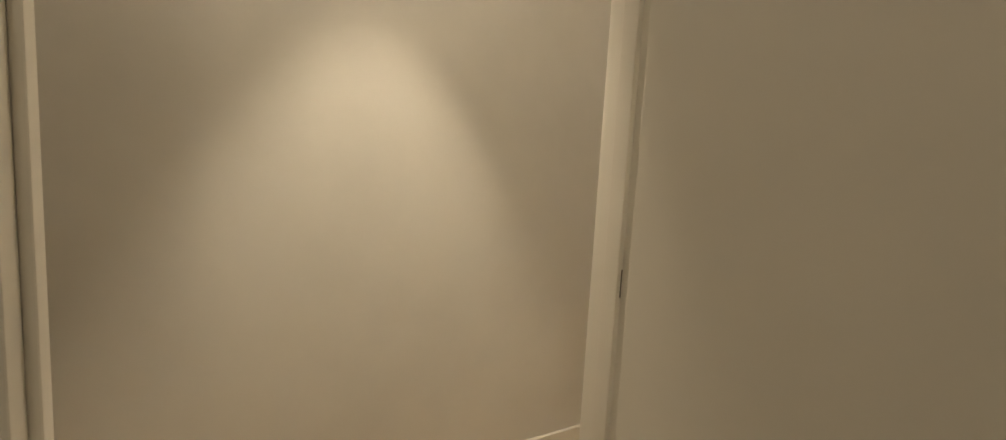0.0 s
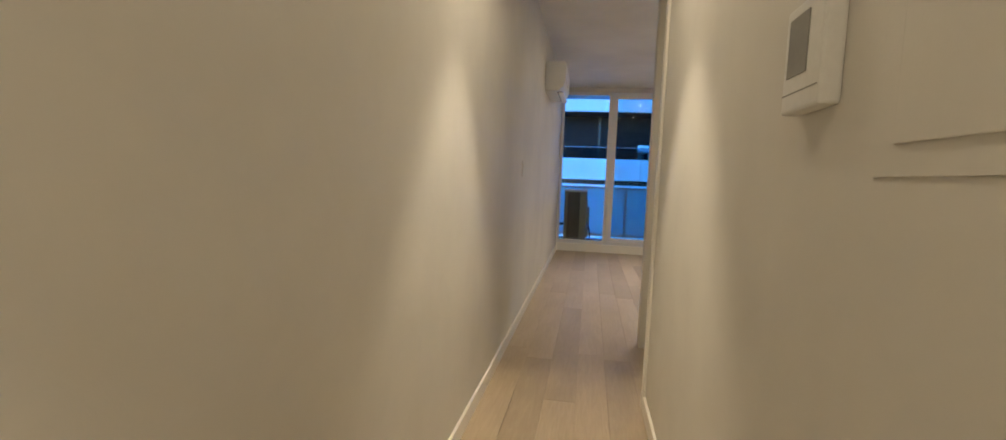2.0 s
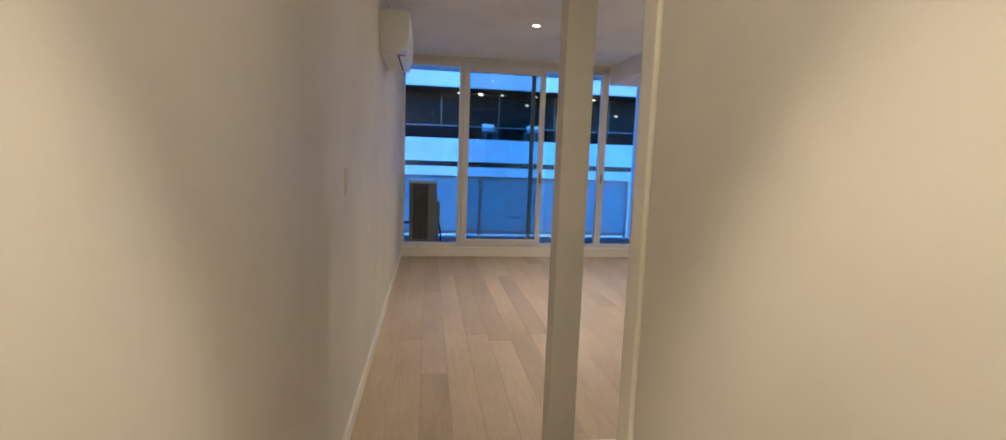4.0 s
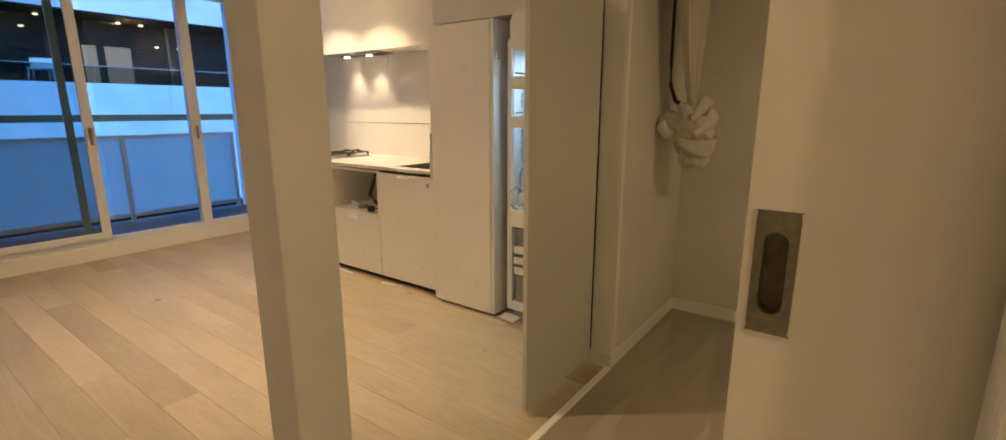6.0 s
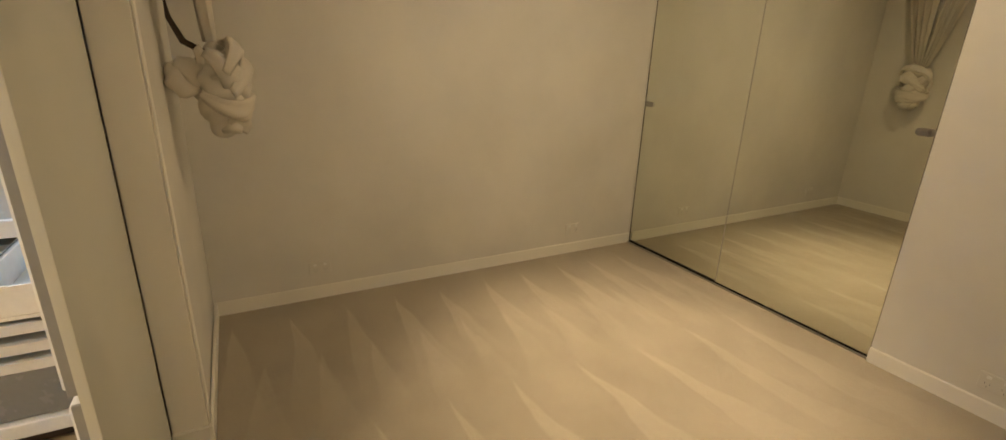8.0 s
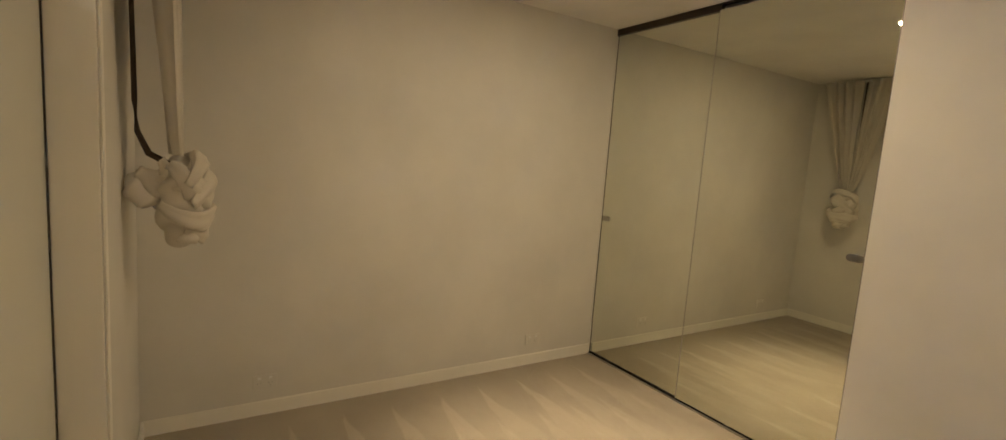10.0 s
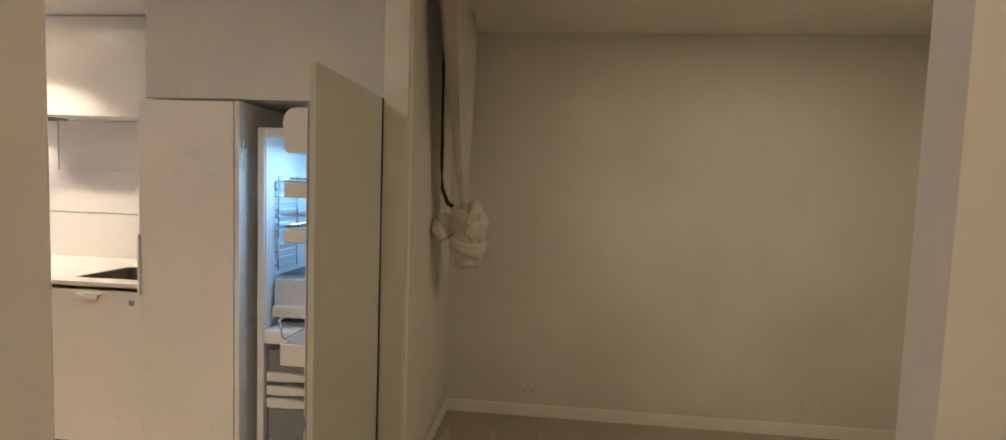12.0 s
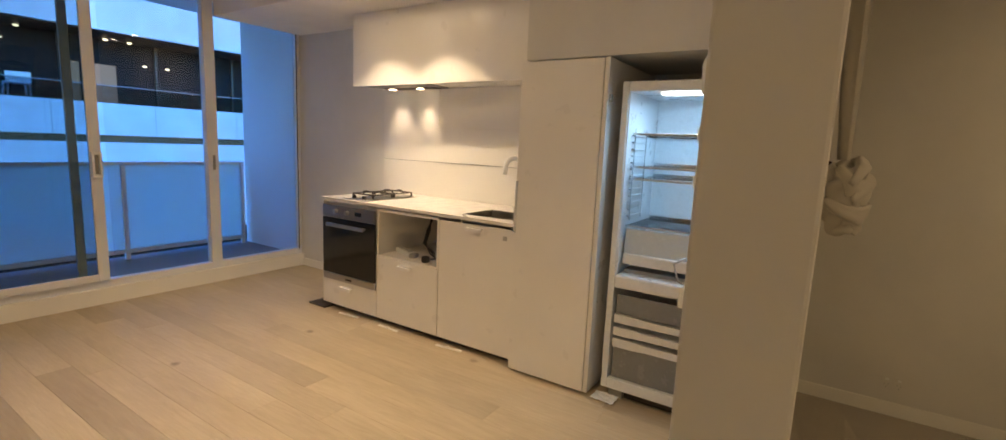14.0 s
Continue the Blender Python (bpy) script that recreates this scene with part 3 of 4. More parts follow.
def building_opposite():
    h = thing("apartment_building", "pale banded building opposite with dark ribbon windows", "building", (0, 9.0, 0))
    L, R = -16.0, 22.0

    def bow(x):
        return 0.006 * (x - 1.0) ** 2

    def band(name, z0, z1, depth, mat, label="", proud=0.0):
        bm = bmesh.new()
        n = 38
        rows = []
        for i in range(n + 1):
            x = L + (R - L) * i / n
            y = -bow(x) * 0.5 - proud
            rows.append([bm.verts.new(p) for p in ((x, y, z0), (x, y, z1), (x, y + depth, z1), (x, y + depth, z0))])
        for a, b in zip(rows, rows[1:]):
            for k in range(4):
                bm.faces.new((a[k], a[(k + 1) % 4], b[(k + 1) % 4], b[k]))
        bm.faces.new(rows[0])
        bm.faces.new(rows[-1][::-1])
        return part(name, bm, mat, h, label)

    sp = [(-8.0, -3.3), (-1.15, 1.04), (1.20, 1.88), (3.46, 5.1), (6.6, 9.0)]
    for i, (a, b) in enumerate(sp):
        band("spandrel", a, b, 0.5, CONCRETE, "pale rendered spandrel band")
    for a, b in ((-3.3, -1.15), (1.88, 3.46), (5.1, 6.6)):
        band("ribbon_window", a, b, 0.3, FACADEDARK, "dark ribbon window", -1.2)
        # near-black soffit: the recess's shade is put into its colour
        band("soffit", b - 0.03, b - 0.004, 1.1, FACADEDARK, "balcony soffit with shade put into its near-black colour", -0.1)
        band("balcony_slab", a + 0.004, a + 0.03, 1.1, CONCRETE, "", -0.1)
        band("rail_top", a + 0.405, a + 0.425, 0.04, RAILGREY, "thin grey glass-rail edge", -0.11)
        band("glass_rail", a + 0.03, a + 0.405, 0.02, RAILGLASS, "low glass rail", -0.12)
    # black band at the back of the joint paints in its shade
    band("shadow_gap", 1.04, 1.20, 0.3, BLACK, "recessed joint, its back coloured black for shade", -0.30)
    # joints, mullions and lights
    for k in range(20):
        x = L + 1 + k * 1.9
        y = -bow(x) * 0.5
        part("panel_joint", slab(x - 0.012, y - 0.006, 1.2, x + 0.012, y + 0.1, 1.88), plain("joint_shadow", (0.46, 0.47, 0.48), 0.8) if k == 0 else bpy.data.materials["joint_shadow"], h)
        part("mullion", slab(x + 0.5, y + 1.1, 1.88, x + 0.56, y + 1.19, 3.46), DARKMETAL, h)
    # randomly placed dots: ceiling lights mixed with painted-in reflections of room lamps
    rng = random.Random(5)
    for k in range(13):
        x, z = rng.uniform(-3, 7.5), rng.choice((3.40, 3.40, 3.12, 2.9))
        bm = bmesh.new()
        bmesh.ops.create_uvsphere(bm, u_segments=10, v_segments=6, radius=0.035, matrix=Matrix.Translation((x, 0.98 - bow(x) * 0.5, z)) @ Matrix.Diagonal((1.6, 0.5, 0.7, 1)))
        part("glow_dot", bm, WINDOWDOT, h, "small glowing dot at the dark ribbon window")
    for a, b, z0, z1 in ((4.60, 4.87, 1.96, 2.84), (5.04, 5.58, 1.96, 2.84)):
        y = -bow((a + b) / 2) * 0.5
        part("lit_window", slab(a, y + 1.15, z0, b, y + 1.19, z1), LITROOM, h, "dimly lit room behind the glass")


building_opposite()


def balcony_chair(x, turn):
    c = thing("balcony_chair", "white moulded chair on a balcony opposite", "chair", (x, 9.45, 1.912), group="balcony chairs", rz=turn)
    part("seat", slab(-0.20, -0.20, 0.26, 0.20, 0.20, 0.29, 0.01), WHITEPLASTIC, c)
    part("backrest", slab(-0.20, 0.17, 0.29, 0.20, 0.20, 0.52, 0.01), WHITEPLASTIC, c)
    for sx in (-0.18, 0.18):
        for sy in (-0.18, 0.18):
            part("leg", rod(bmesh.new(), (sx, sy, 0.0), (sx * 0.9, sy * 0.9, 0.26), 0.016, seg=8), WHITEPLASTIC, c)


for x, turn in ((2.26, 10), (3.62, -25)):
    balcony_chair(x, turn)
structure("ground", slab(-300, -300, -9.2, 300, 300, -9.0), painted("asphalt", (0.05, 0.05, 0.052), 0.85, 30, 0.004, 0.1), "dark asphalt street far below", "ground")


# ---------------------------------------------------------------- kitchen
XF = 2.874       # cabinet fronts
Y0, Y1 = -1.302, -3.108   # run of low cabinets
ZB, ZT = 0.045, 0.855     # fronts


def pull(parent, y, z, x=XF):
    bm = slab(x - 0.030, y - 0.062, z - 0.003, x - 0.0005, y + 0.062, z + 0.003, 0.0015)
    box(bm, x - 0.030, y - 0.062, z - 0.020, x - 0.0265, y + 0.062, z - 0.0028, 0.001)
    return part("handle", bm, PULLWHITE, parent, "small white edge pull")


def kitchen_low():
    # oven unit
    u = thing("oven_cabinet", "white base cabinet housing the built-in oven", "cabinet", (0, 0, 0))
    ya, yb = Y0, -1.898
    part("body", slab(XF + 0.02, yb, 0.06, EAST - 0.02, ya, 0.866), CABINET, u)
    part("end_panel", slab(XF + 0.0, ya + 0.001, 0.045, EAST - 0.02, ya + 0.018, 0.866, 0.001), CABINET, u)
    d = part("drawer", slab(XF, yb + 0.002, ZB, XF + 0.019, ya - 0.001, 0.248, 0.0015), CABINET, u)
    pull(d, -1.57, 0.205)
    # oven
    o = thing("oven", "built-in black glass oven with steel control strip", "oven", (0, 0, 0))
    part("door", slab(XF - 0.016, yb + 0.004, 0.305, XF - 0.002, ya - 0.004, 0.748, 0.003), OVENGLASS, o, "black glass oven door")
    part("control_panel", slab(XF - 0.016, yb + 0.004, 0.752, XF - 0.002, ya - 0.004, 0.845, 0.003), plain("dark_steel_panel", (0.27, 0.265, 0.265), 0.34, 0.8), o)
    part("base_trim", slab(XF - 0.014, yb + 0.004, 0.25, XF - 0.002, ya - 0.004, 0.301, 0.003), STEEL, o)
    bm = slab(XF - 0.058, yb + 0.09, 0.684, XF - 0.044, ya - 0.09, 0.712, 0.004)
    for y in (yb + 0.11, ya - 0.11):
        box(bm, XF - 0.046, y - 0.008, 0.69, XF - 0.014, y + 0.008, 0.706)
    part("handle", bm, STEEL, o, "flat steel bar handle")
    for y in (-1.47, -1.60):
        k = part("knob", rod(bmesh.new(), (XF - 0.016, y, 0.80), (XF - 0.040, y, 0.80), 0.019, 0.016), STEEL, o)
    part("display", slab(XF - 0.0172, -1.75, 0.785, XF - 0.0158, -1.68, 0.815), BLACK, o)
    part("badge", slab(XF - 0.0155, -1.64, 0.268, XF - 0.0138, -1.57, 0.282), DARKMETAL, o)
    # open niche unit
    n = thing("niche_cabinet", "white base cabinet with an open appliance niche over a drawer", "cabinet", (0, 0, 0))
    ya, yb = -1.900, -2.490
    bm = slab(XF + 0.02, yb, 0.06, EAST - 0.02, ya, 0.50)
    box(bm, XF + 0.002, ya - 0.016, 0.528, EAST - 0.02, ya, 0.866)
    box(bm, XF + 0.002, yb, 0.528, EAST - 0.02, yb + 0.016, 0.866)
    box(bm, EAST - 0.06, yb + 0.016, 0.528, EAST - 0.02, ya - 0.016, 0.866)
    box(bm, XF + 0.002, yb + 0.016, 0.848, EAST - 0.06, ya - 0.016, 0.866)
    part("body", bm, CABINET, n)
    part("shelf", slab(XF, yb + 0.001, 0.512, EAST - 0.02, ya - 0.001, 0.528, 0.0015), CABINET, n)
    d = part("drawer_front", slab(XF, yb + 0.002, ZB, XF + 0.019, ya - 0.002, 0.509, 0.0015), CABINET, n)
    pull(d, -2.19, 0.478)
    # dishwasher / sink unit
    s = thing("sink_cabinet", "white base cabinet with one tall door under the sink", "cabinet", (0, 0, 0))
    part("body", slab(XF + 0.02, Y1, 0.06, EAST - 0.02, -2.492, 0.70), CABINET, s)
    d = part("door", slab(XF, Y1 + 0.002, ZB, XF + 0.019, -2.494, ZT, 0.0015), CABINET, s)
    pull(d, -2.79, 0.835)
    part("badge", slab(XF - 0.0015, -3.03, 0.785, XF - 0.0002, -3.0, 0.812, 0.0006), STEEL, s)
    # kick board and loose trims on the floor
    part("kickboard", slab(XF + 0.06, Y1, 0, XF + 0.075, Y0, 0.06), DARKMETAL, s)


kitchen_low()


def worktop():
    w = thing("worktop", "white stone worktop with an inset sink", "worktop", (0, 0, 0))
    xa, xb, ya, yb, z0, z1 = 2.858, EAST - 0.002, -1.285, -3.107, 0.879, 0.90
    sx0, sx1, sy0, sy1 = 2.96, 3.31, -3.0, -2.61
    bm = slab(xa, sy1, z0, xb, ya, z1)
    box(bm, xa, yb, z0, xb, sy0, z1)
    box(bm, xa, sy0, z0, sx0, sy1, z1)
    box(bm, sx1, sy0, z0, xb, sy1, z1)
    bmesh.ops.remove_doubles(bm, verts=bm.verts, dist=1e-5)
    part("top", bm, STONE, w)
    s = thing("sink", "stainless steel undermount sink bowl", "sink", (0, 0, 0))
    bm = bmesh.new()
    for a in ((sx0, sy0, 0.72, sx1, sy1, 0.724), (sx0, sy0, 0.724, sx0 + 0.004, sy1, 0.895), (sx1 - 0.004, sy0, 0.724, sx1, sy1, 0.895),
              (sx0 + 0.004, sy0, 0.724, sx1 - 0.004, sy0 + 0.004, 0.895), (sx0 + 0.004, sy1 - 0.004, 0.724, sx1 - 0.004, sy1, 0.895)):
        box(bm, *a)
    part("bowl", bm, STEEL, s)
    part("drain", rod(bmesh.new(), (3.14, -2.80, 0.724), (3.14, -2.80, 0.728), 0.04), DARKMETAL, s)
    t = thing("kitchen_tap", "white swan-neck kitchen tap", "tap", (3.47, -2.745, 0.90))
    part("base", rod(bmesh.new(), (0, 0, 0), (0, 0, 0.05), 0.024), WHITEPLASTIC, t, smooth=False)
    pts = [(0, 0, 0.05), (0, 0, 0.24)] + [(-0.075 + 0.075 * math.cos(a), 0.02 * (1 - math.cos(a)), 0.295 + 0.075 * math.sin(a)) for a in [math.pi * k / 12 for k in range(13)]] + [(-0.152, 0.04, 0.255)]
    part("spout", tube(bmesh.new(), pts, 0.017), WHITEPLASTIC, t, smooth=True)
    part("lever", slab(-0.008, -0.07, 0.045, 0.008, -0.02, 0.055, 0.003), WHITEPLASTIC, t)


worktop()


def cooktop():
    c = thing("gas_cooktop", "narrow steel two-burner gas cooktop with cast-iron trivets", "cooktop", (3.17, -1.625, 0.90))
    part("plate", slab(-0.255, -0.145, 0.0, 0.255, 0.145, 0.006, 0.0025), STEEL, c)
    part("rim", slab(-0.215, -0.128, 0.006, 0.238, 0.128, 0.010, 0.002), STEEL, c)
    for bx, r in ((-0.085, 0.036), (0.135, 0.048)):
        b = part("burner", rod(bmesh.new(), (bx, 0, 0.010), (bx, 0, 0.022), r, r * 0.9, 24), STEEL, c)
        part("cap", rod(bmesh.new(), (bx, 0, 0.022), (bx, 0, 0.031), r * 0.8, r * 0.72, 24), IRON, b)
        bm = bmesh.new()
        e = 0.098
        for s in (-1, 1):
            box(bm, bx - e, s * 0.115 - 0.005, 0.034, bx + e, s * 0.115 + 0.005, 0.044, 0.002)
            box(bm, bx + s * e - 0.005, -0.115, 0.034, bx + s * e + 0.005, 0.115, 0.044, 0.002)
            for q in (-1, 1):
                box(bm, bx + s * e - 0.006, q * 0.11 - 0.006, 0.010, bx + s * e + 0.006, q * 0.11 + 0.006, 0.036)
        for k in range(4):
            a = math.pi / 2 * k
            tube(bm, [(bx + 0.020 * math.cos(a), 0.020 * math.sin(a), 0.050), (bx + 0.070 * math.cos(a), 0.070 * math.sin(a), 0.054), (bx + 0.100 * math.cos(a), 0.112 * math.sin(a), 0.046)], 0.0055, 6)
        part("trivet", bm, IRON, c, "black cast-iron trivet")
    for y in (-0.055, 0.055):
        part("knob", rod(bmesh.new(), (-0.222, y, 0.006), (-0.222, y, 0.030), 0.017, 0.014, 20), BLACK, c)


cooktop()


def splashback():
    s = thing("splashback", "glossy white splashback panels with fine joints", "splashback", (0, 0, 0))
    x0, x1 = EAST - 0.012, EAST - 0.002
    ya, yb = -1.225, -3.107
    part("panel", slab(x0 - 0.006, yb, 0.901, x1, ya, 1.193, 0.0012), STONE, s)
    part("panel", slab(x0, -1.868, 1.1965, x1, ya, 1.796, 0.0012), STONE, s)
    part("panel", slab(x0 - 0.014, yb, 1.1965, x1, -1.87, 1.476, 0.0015), STONE, s)
    part("panel", slab(x0 + 0.004, yb, 1.4765, x1, -1.87, 1.796, 0.0012), STONE, s)
    part("shadow_joint", slab(x0 + 0.006, yb, 1.1932, x1, ya, 1.1963), BLACK, s)


splashback()


def hood_cabinet():
    h = thing("wall_cabinet", "white wall cabinet with a built-in range hood", "cabinet", (0, 0, 0))
    xa, ya, yb, z0 = 3.235, -1.217, -3.107, 1.80
    part("body", slab(xa + 0.02, yb, z0, EAST - 0.002, ya, H_BULK - 0.004), CABINET, h)
    ys = [ya, yb]
    for a, b in zip(ys, ys[1:]):
        part("door", slab(xa, b + 0.0012, z0 - 0.012, xa + 0.019, a - 0.0012, H_BULK - 0.006, 0.0012), CABINET, h)
    g = part("range_hood", slab(xa + 0.03, -1.99, z0 - 0.014, EAST - 0.05, -1.35, z0 - 0.001, 0.003), STEEL, h, "slim steel range hood with two lamps")
    part("filter", slab(xa + 0.17, -1.95, z0 - 0.017, EAST - 0.08, -1.40, z0 - 0.0142), DARKMETAL, g)
    for y in (-1.45, -1.76):
        part("lamp", rod(bmesh.new(), (3.46, y, z0 - 0.0145), (3.46, y, z0 - 0.020), 0.030, 0.028), LAMP, g, "glowing round hood lamp")


hood_cabinet()


def tall_cabinet():
    t = thing("tall_cabinet", "tall white pantry cabinet with a plain flat door", "cabinet", (0, 0, 0))
    part("body", slab(2.85, -3.60, 0.02, EAST - 0.002, -3.111, 1.80), CABINET, t)
    part("end_panel", slab(2.822, -3.628, 0.02, EAST - 0.002, -3.604, 1.823, 0.0015), CABINET, t)
    part("door", slab(2.818, -3.601, 0.02, 2.848, -3.112, 1.820, 0.003), CABINET, t)
    part("handle", slab(2.800, -3.122, 0.86, 2.8175, -3.112, 1.16, 0.002), WHITEPLASTIC, t)
    structure("wall_bulkhead_tall", slab(2.870, YN2, 1.838, EAST, -3.11, H_BULK), WALL, "plaster bulkhead above the tall cabinets", "wall")


tall_cabinet()


def fridge():
    f = thing("fridge", "tall white integrated fridge freezer standing open and lit", "fridge", (0, 0, 0))
    xa, xb, ya, yb, z0, z1 = 2.888, 3.46, -3.680, -4.33, 0.055, 1.708
    w = 0.035
    part("back", slab(xb - w, yb, z0, xb, ya, z1), FRIDGEWHITE, f)
    part("side_wall", slab(xa, ya - w, z0, xb - w, ya, z1, 0.006), FRIDGEWHITE, f)
    part("side_wall", slab(xa, yb, z0, xb - w, yb + w, z1, 0.006), FRIDGEWHITE, f)
    part("roof", slab(xa, yb + w, z1 - 0.05, xb - w, ya - w, z1, 0.006), FRIDGEWHITE, f)
    part("base", slab(xa, yb + w, z0, xb - w, ya - w, 0.112, 0.006), FRIDGEWHITE, f)
    part("divider", slab(xa - 0.003, yb + w, 0.628, xb - w, ya - w, 0.700, 0.012), FRIDGEWHITE, f)
    for y in (ya - w - 0.006, yb + w):
        part("liner_rim", slab(xa + 0.008, y, 0.700, xa + 0.05, y + 0.006, z1 - 0.05, 0.002), FRIDGEWHITE, f)
    y0, y1 = yb + w + 0.004, ya - w - 0.004
    # glass shelves with thin chrome fronts on wire brackets
    for z in (1.455, 1.283, 1.219, 0.964):
        sh = part("shelf", slab(xa + 0.10, y0, z - 0.010, xb - w - 0.02, y1, z - 0.005), SHELFGLASS, f)
        sh.visible_shadow = False
        part("shelf_trim", slab(xa + 0.092, y0, z - 0.013, xa + 0.10, y1, z - 0.002, 0.002), CHROME, sh, "thin chrome shelf edge")
        part("shelf_trim", slab(xb - w - 0.02, y0, z - 0.013, xb - w - 0.012, y1, z + 0.010, 0.002), CHROME, sh)
        for y in (y0, y1 - 0.006):
            part("bracket", slab(xa + 0.10, y, z - 0.016, xb - w - 0.02, y + 0.006, z - 0.0102), CHROME, sh)
    # ridged racks moulded into the liner
    for k in range(13):
        z = 1.005 + k * 0.036
        for a, b in ((ya - w - 0.014, ya - w), (yb + w, yb + w + 0.014)):
            bm = slab(xa + 0.10, a, z, xa + 0.30, b, z + 0.009, 0.003)
            part("rack_ridge", bm, FRIDGEWHITE, f)
    for x in (xa + 0.10, xa + 0.29):
        part("rack_post", slab(x, ya - w - 0.017, 0.99, x + 0.010, ya - w - 0.0142, 1.475, 0.002), CHROME, f)
    # clear salad drawer above a white tray
    c = part("crisper_drawer", slab(xa + 0.075, y0 + 0.01, 0.775, xa + 0.081, y1 - 0.01, 0.945, 0.002), FROSTPLASTIC, f, "frosted clear salad drawer")
    part("crisper_side", slab(xa + 0.082, y1 - 0.014, 0.775, xa + 0.42, y1 - 0.010, 0.935), FROSTPLASTIC, c)
    part("crisper_handle", slab(xa + 0.050, y0 + 0.01, 0.752, xa + 0.0748, y1 - 0.012, 0.812, 0.008), WHITEPLASTIC, c, "white moulded drawer grip")
    part("crisper_base", slab(xa + 0.085, y0 + 0.01, 0.752, xa + 0.42, y1 - 0.012, 0.764, 0.003), WHITEPLASTIC, c)
    # grey slab stands in for the shade below the drawer's base
    part("crisper_shadow_gap", slab(xa + 0.085, y0 + 0.014, 0.7005, xa + 0.41, y1 - 0.016, 0.722, 0.002), GREYPLASTIC, c)
    part("lamp", slab(xa + 0.06, -4.17, z1 - 0.062, xa + 0.13, -3.86, z1 - 0.0505, 0.003), FRIDGELAMP, f, "glowing cool white fridge lamp")
    # freezer: two clear drawers with white fronts and a tray between
    yl, yr = yb + w + 0.012, ya - w - 0.012

    def front(za, zb, name, label):
        """A moulded white bar with a scooped grip in its top edge."""
        bm = bmesh.new()
        n = 24
        rows = []
        for i in range(n + 1):
            u = i / n
            y = yl + (yr - yl) * u
            dip = 0.010 * (1 / (1 + math.exp(-(u - 0.25) * 60)) - 1 / (1 + math.exp(-(u - 0.75) * 60)))
            rows.append([bm.verts.new(p) for p in ((xa + 0.008 + dip, y, za), (xa + 0.008 + dip, y, zb - dip), (xa + 0.034, y, zb - dip), (xa + 0.034, y, za))])
        for p, q in zip(rows, rows[1:]):
            for k in range(4):
                bm.faces.new((p[k], p[(k + 1) % 4], q[(k + 1) % 4], q[k]))
        bm.faces.new(rows[0])
        bm.faces.new(rows[-1][::-1])
        return part(name, bm, WHITEPLASTIC, f, label)

    for za, zb, top in ((0.434, 0.480, 0.590), (0.363, 0.408, 0.0), (0.297, 0.343, 0.0)):
        d = front(za, zb, "freezer_drawer", "white moulded freezer drawer front")
        if top:
            part("drawer_window", slab(xa + 0.022, yl + 0.004, zb + 0.004, xa + 0.028, yr - 0.004, top, 0.002), CLEARPLASTIC, d, "smoky clear upper part")
            part("drawer_divider", slab(xa + 0.030, -4.06, zb + 0.004, xa + 0.034, -4.05, top), GREYPLASTIC, d)
        part("drawer_body", slab(xa + 0.036, yl + 0.008, za, xa + 0.40, yr - 0.008, zb - 0.012), FRIDGEWHITE, d)
    d = part("freezer_drawer", slab(xa + 0.022, yl + 0.004, 0.118, xa + 0.028, yr - 0.004, 0.294, 0.003), CLEARPLASTIC, f, "deep smoky clear freezer drawer")
    part("drawer_body", slab(xa + 0.05, yl + 0.01, 0.118, xa + 0.40, yr - 0.01, 0.13), FRIDGEWHITE, d)
    for y in (ya - 0.12, yb + 0.04):
        part("foot", slab(xa + 0.02, y, 0.0, xa + 0.1, y + 0.08, 0.054, 0.004), GREYPLASTIC, f)
    part("plinth_grille", slab(xa + 0.03, yb + 0.13, 0.012, xa + 0.036, ya - 0.13, 0.053), DARKMETAL, f)
    part("cabinet_bracket", slab(xa - 0.05, -3.640, 1.600, xa - 0.02, -3.629, 1.640, 0.002), CHROME, f, "small metal door bracket")
    # open door with bins, standing square to the opening
    yd = -4.386
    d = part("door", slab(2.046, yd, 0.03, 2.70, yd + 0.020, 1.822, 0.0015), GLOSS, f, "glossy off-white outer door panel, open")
    # thin black sheet paints the shade of the gap beside the door
    part("hinge_gap_sheet", slab(2.655, -4.3872, 0.03, 2.72, -4.3862, 1.82), BLACK, d, "black sheet standing for the shade in the hinge gap")
    yi = yd + 0.020
    for za, zb in ((0.66, 1.70), (0.07, 0.62)):
        part("inner_door", slab(2.10, yi, za, 2.68, yi + 0.040, zb, 0.010), FRIDGEWHITE, d)
        part("door_seal", slab(2.09, yi, za - 0.008, 2.0995, yi + 0.030, zb + 0.008, 0.002), GREYPLASTIC, d)
    yo = yi + 0.040
    for z, h, dep in ((1.395, 0.05, 0.10), (1.240, 0.045, 0.10), (0.815, 0.075, 0.11)):
        bm = slab(2.15, yo, z, 2.65, yo + dep, z + 0.010, 0.003)
        box(bm, 2.15, yo + dep - 0.006, z + 0.010, 2.65, yo + dep, z + h, 0.002)
        box(bm, 2.15, yo, z + 0.010, 2.158, yo + dep - 0.006, z + h, 0.002)
        box(bm, 2.642, yo, z + 0.010, 2.65, yo + dep - 0.006, z + h, 0.002)
        bn = part("door_bin", bm, WHITEPLASTIC, d, "white door bin")
        part("bin_rail", rod(bmesh.new(), (2.17, yo + dep - 0.012, z + h + 0.014), (2.64, yo + dep - 0.012, z + h + 0.014), 0.004, seg=8), CHROME, bn)
    # covered dairy compartment with a rounded lid
    bm = bmesh.new()
    prof = [(0.0, 1.545), (0.085, 1.545), (0.10, 1.56)] + [(0.06 + 0.045 * math.cos(a), 1.645 + 0.05 * math.sin(a)) for a in [math.pi / 2 * k / 8 for k in range(9)]] + [(0.0, 1.695)]
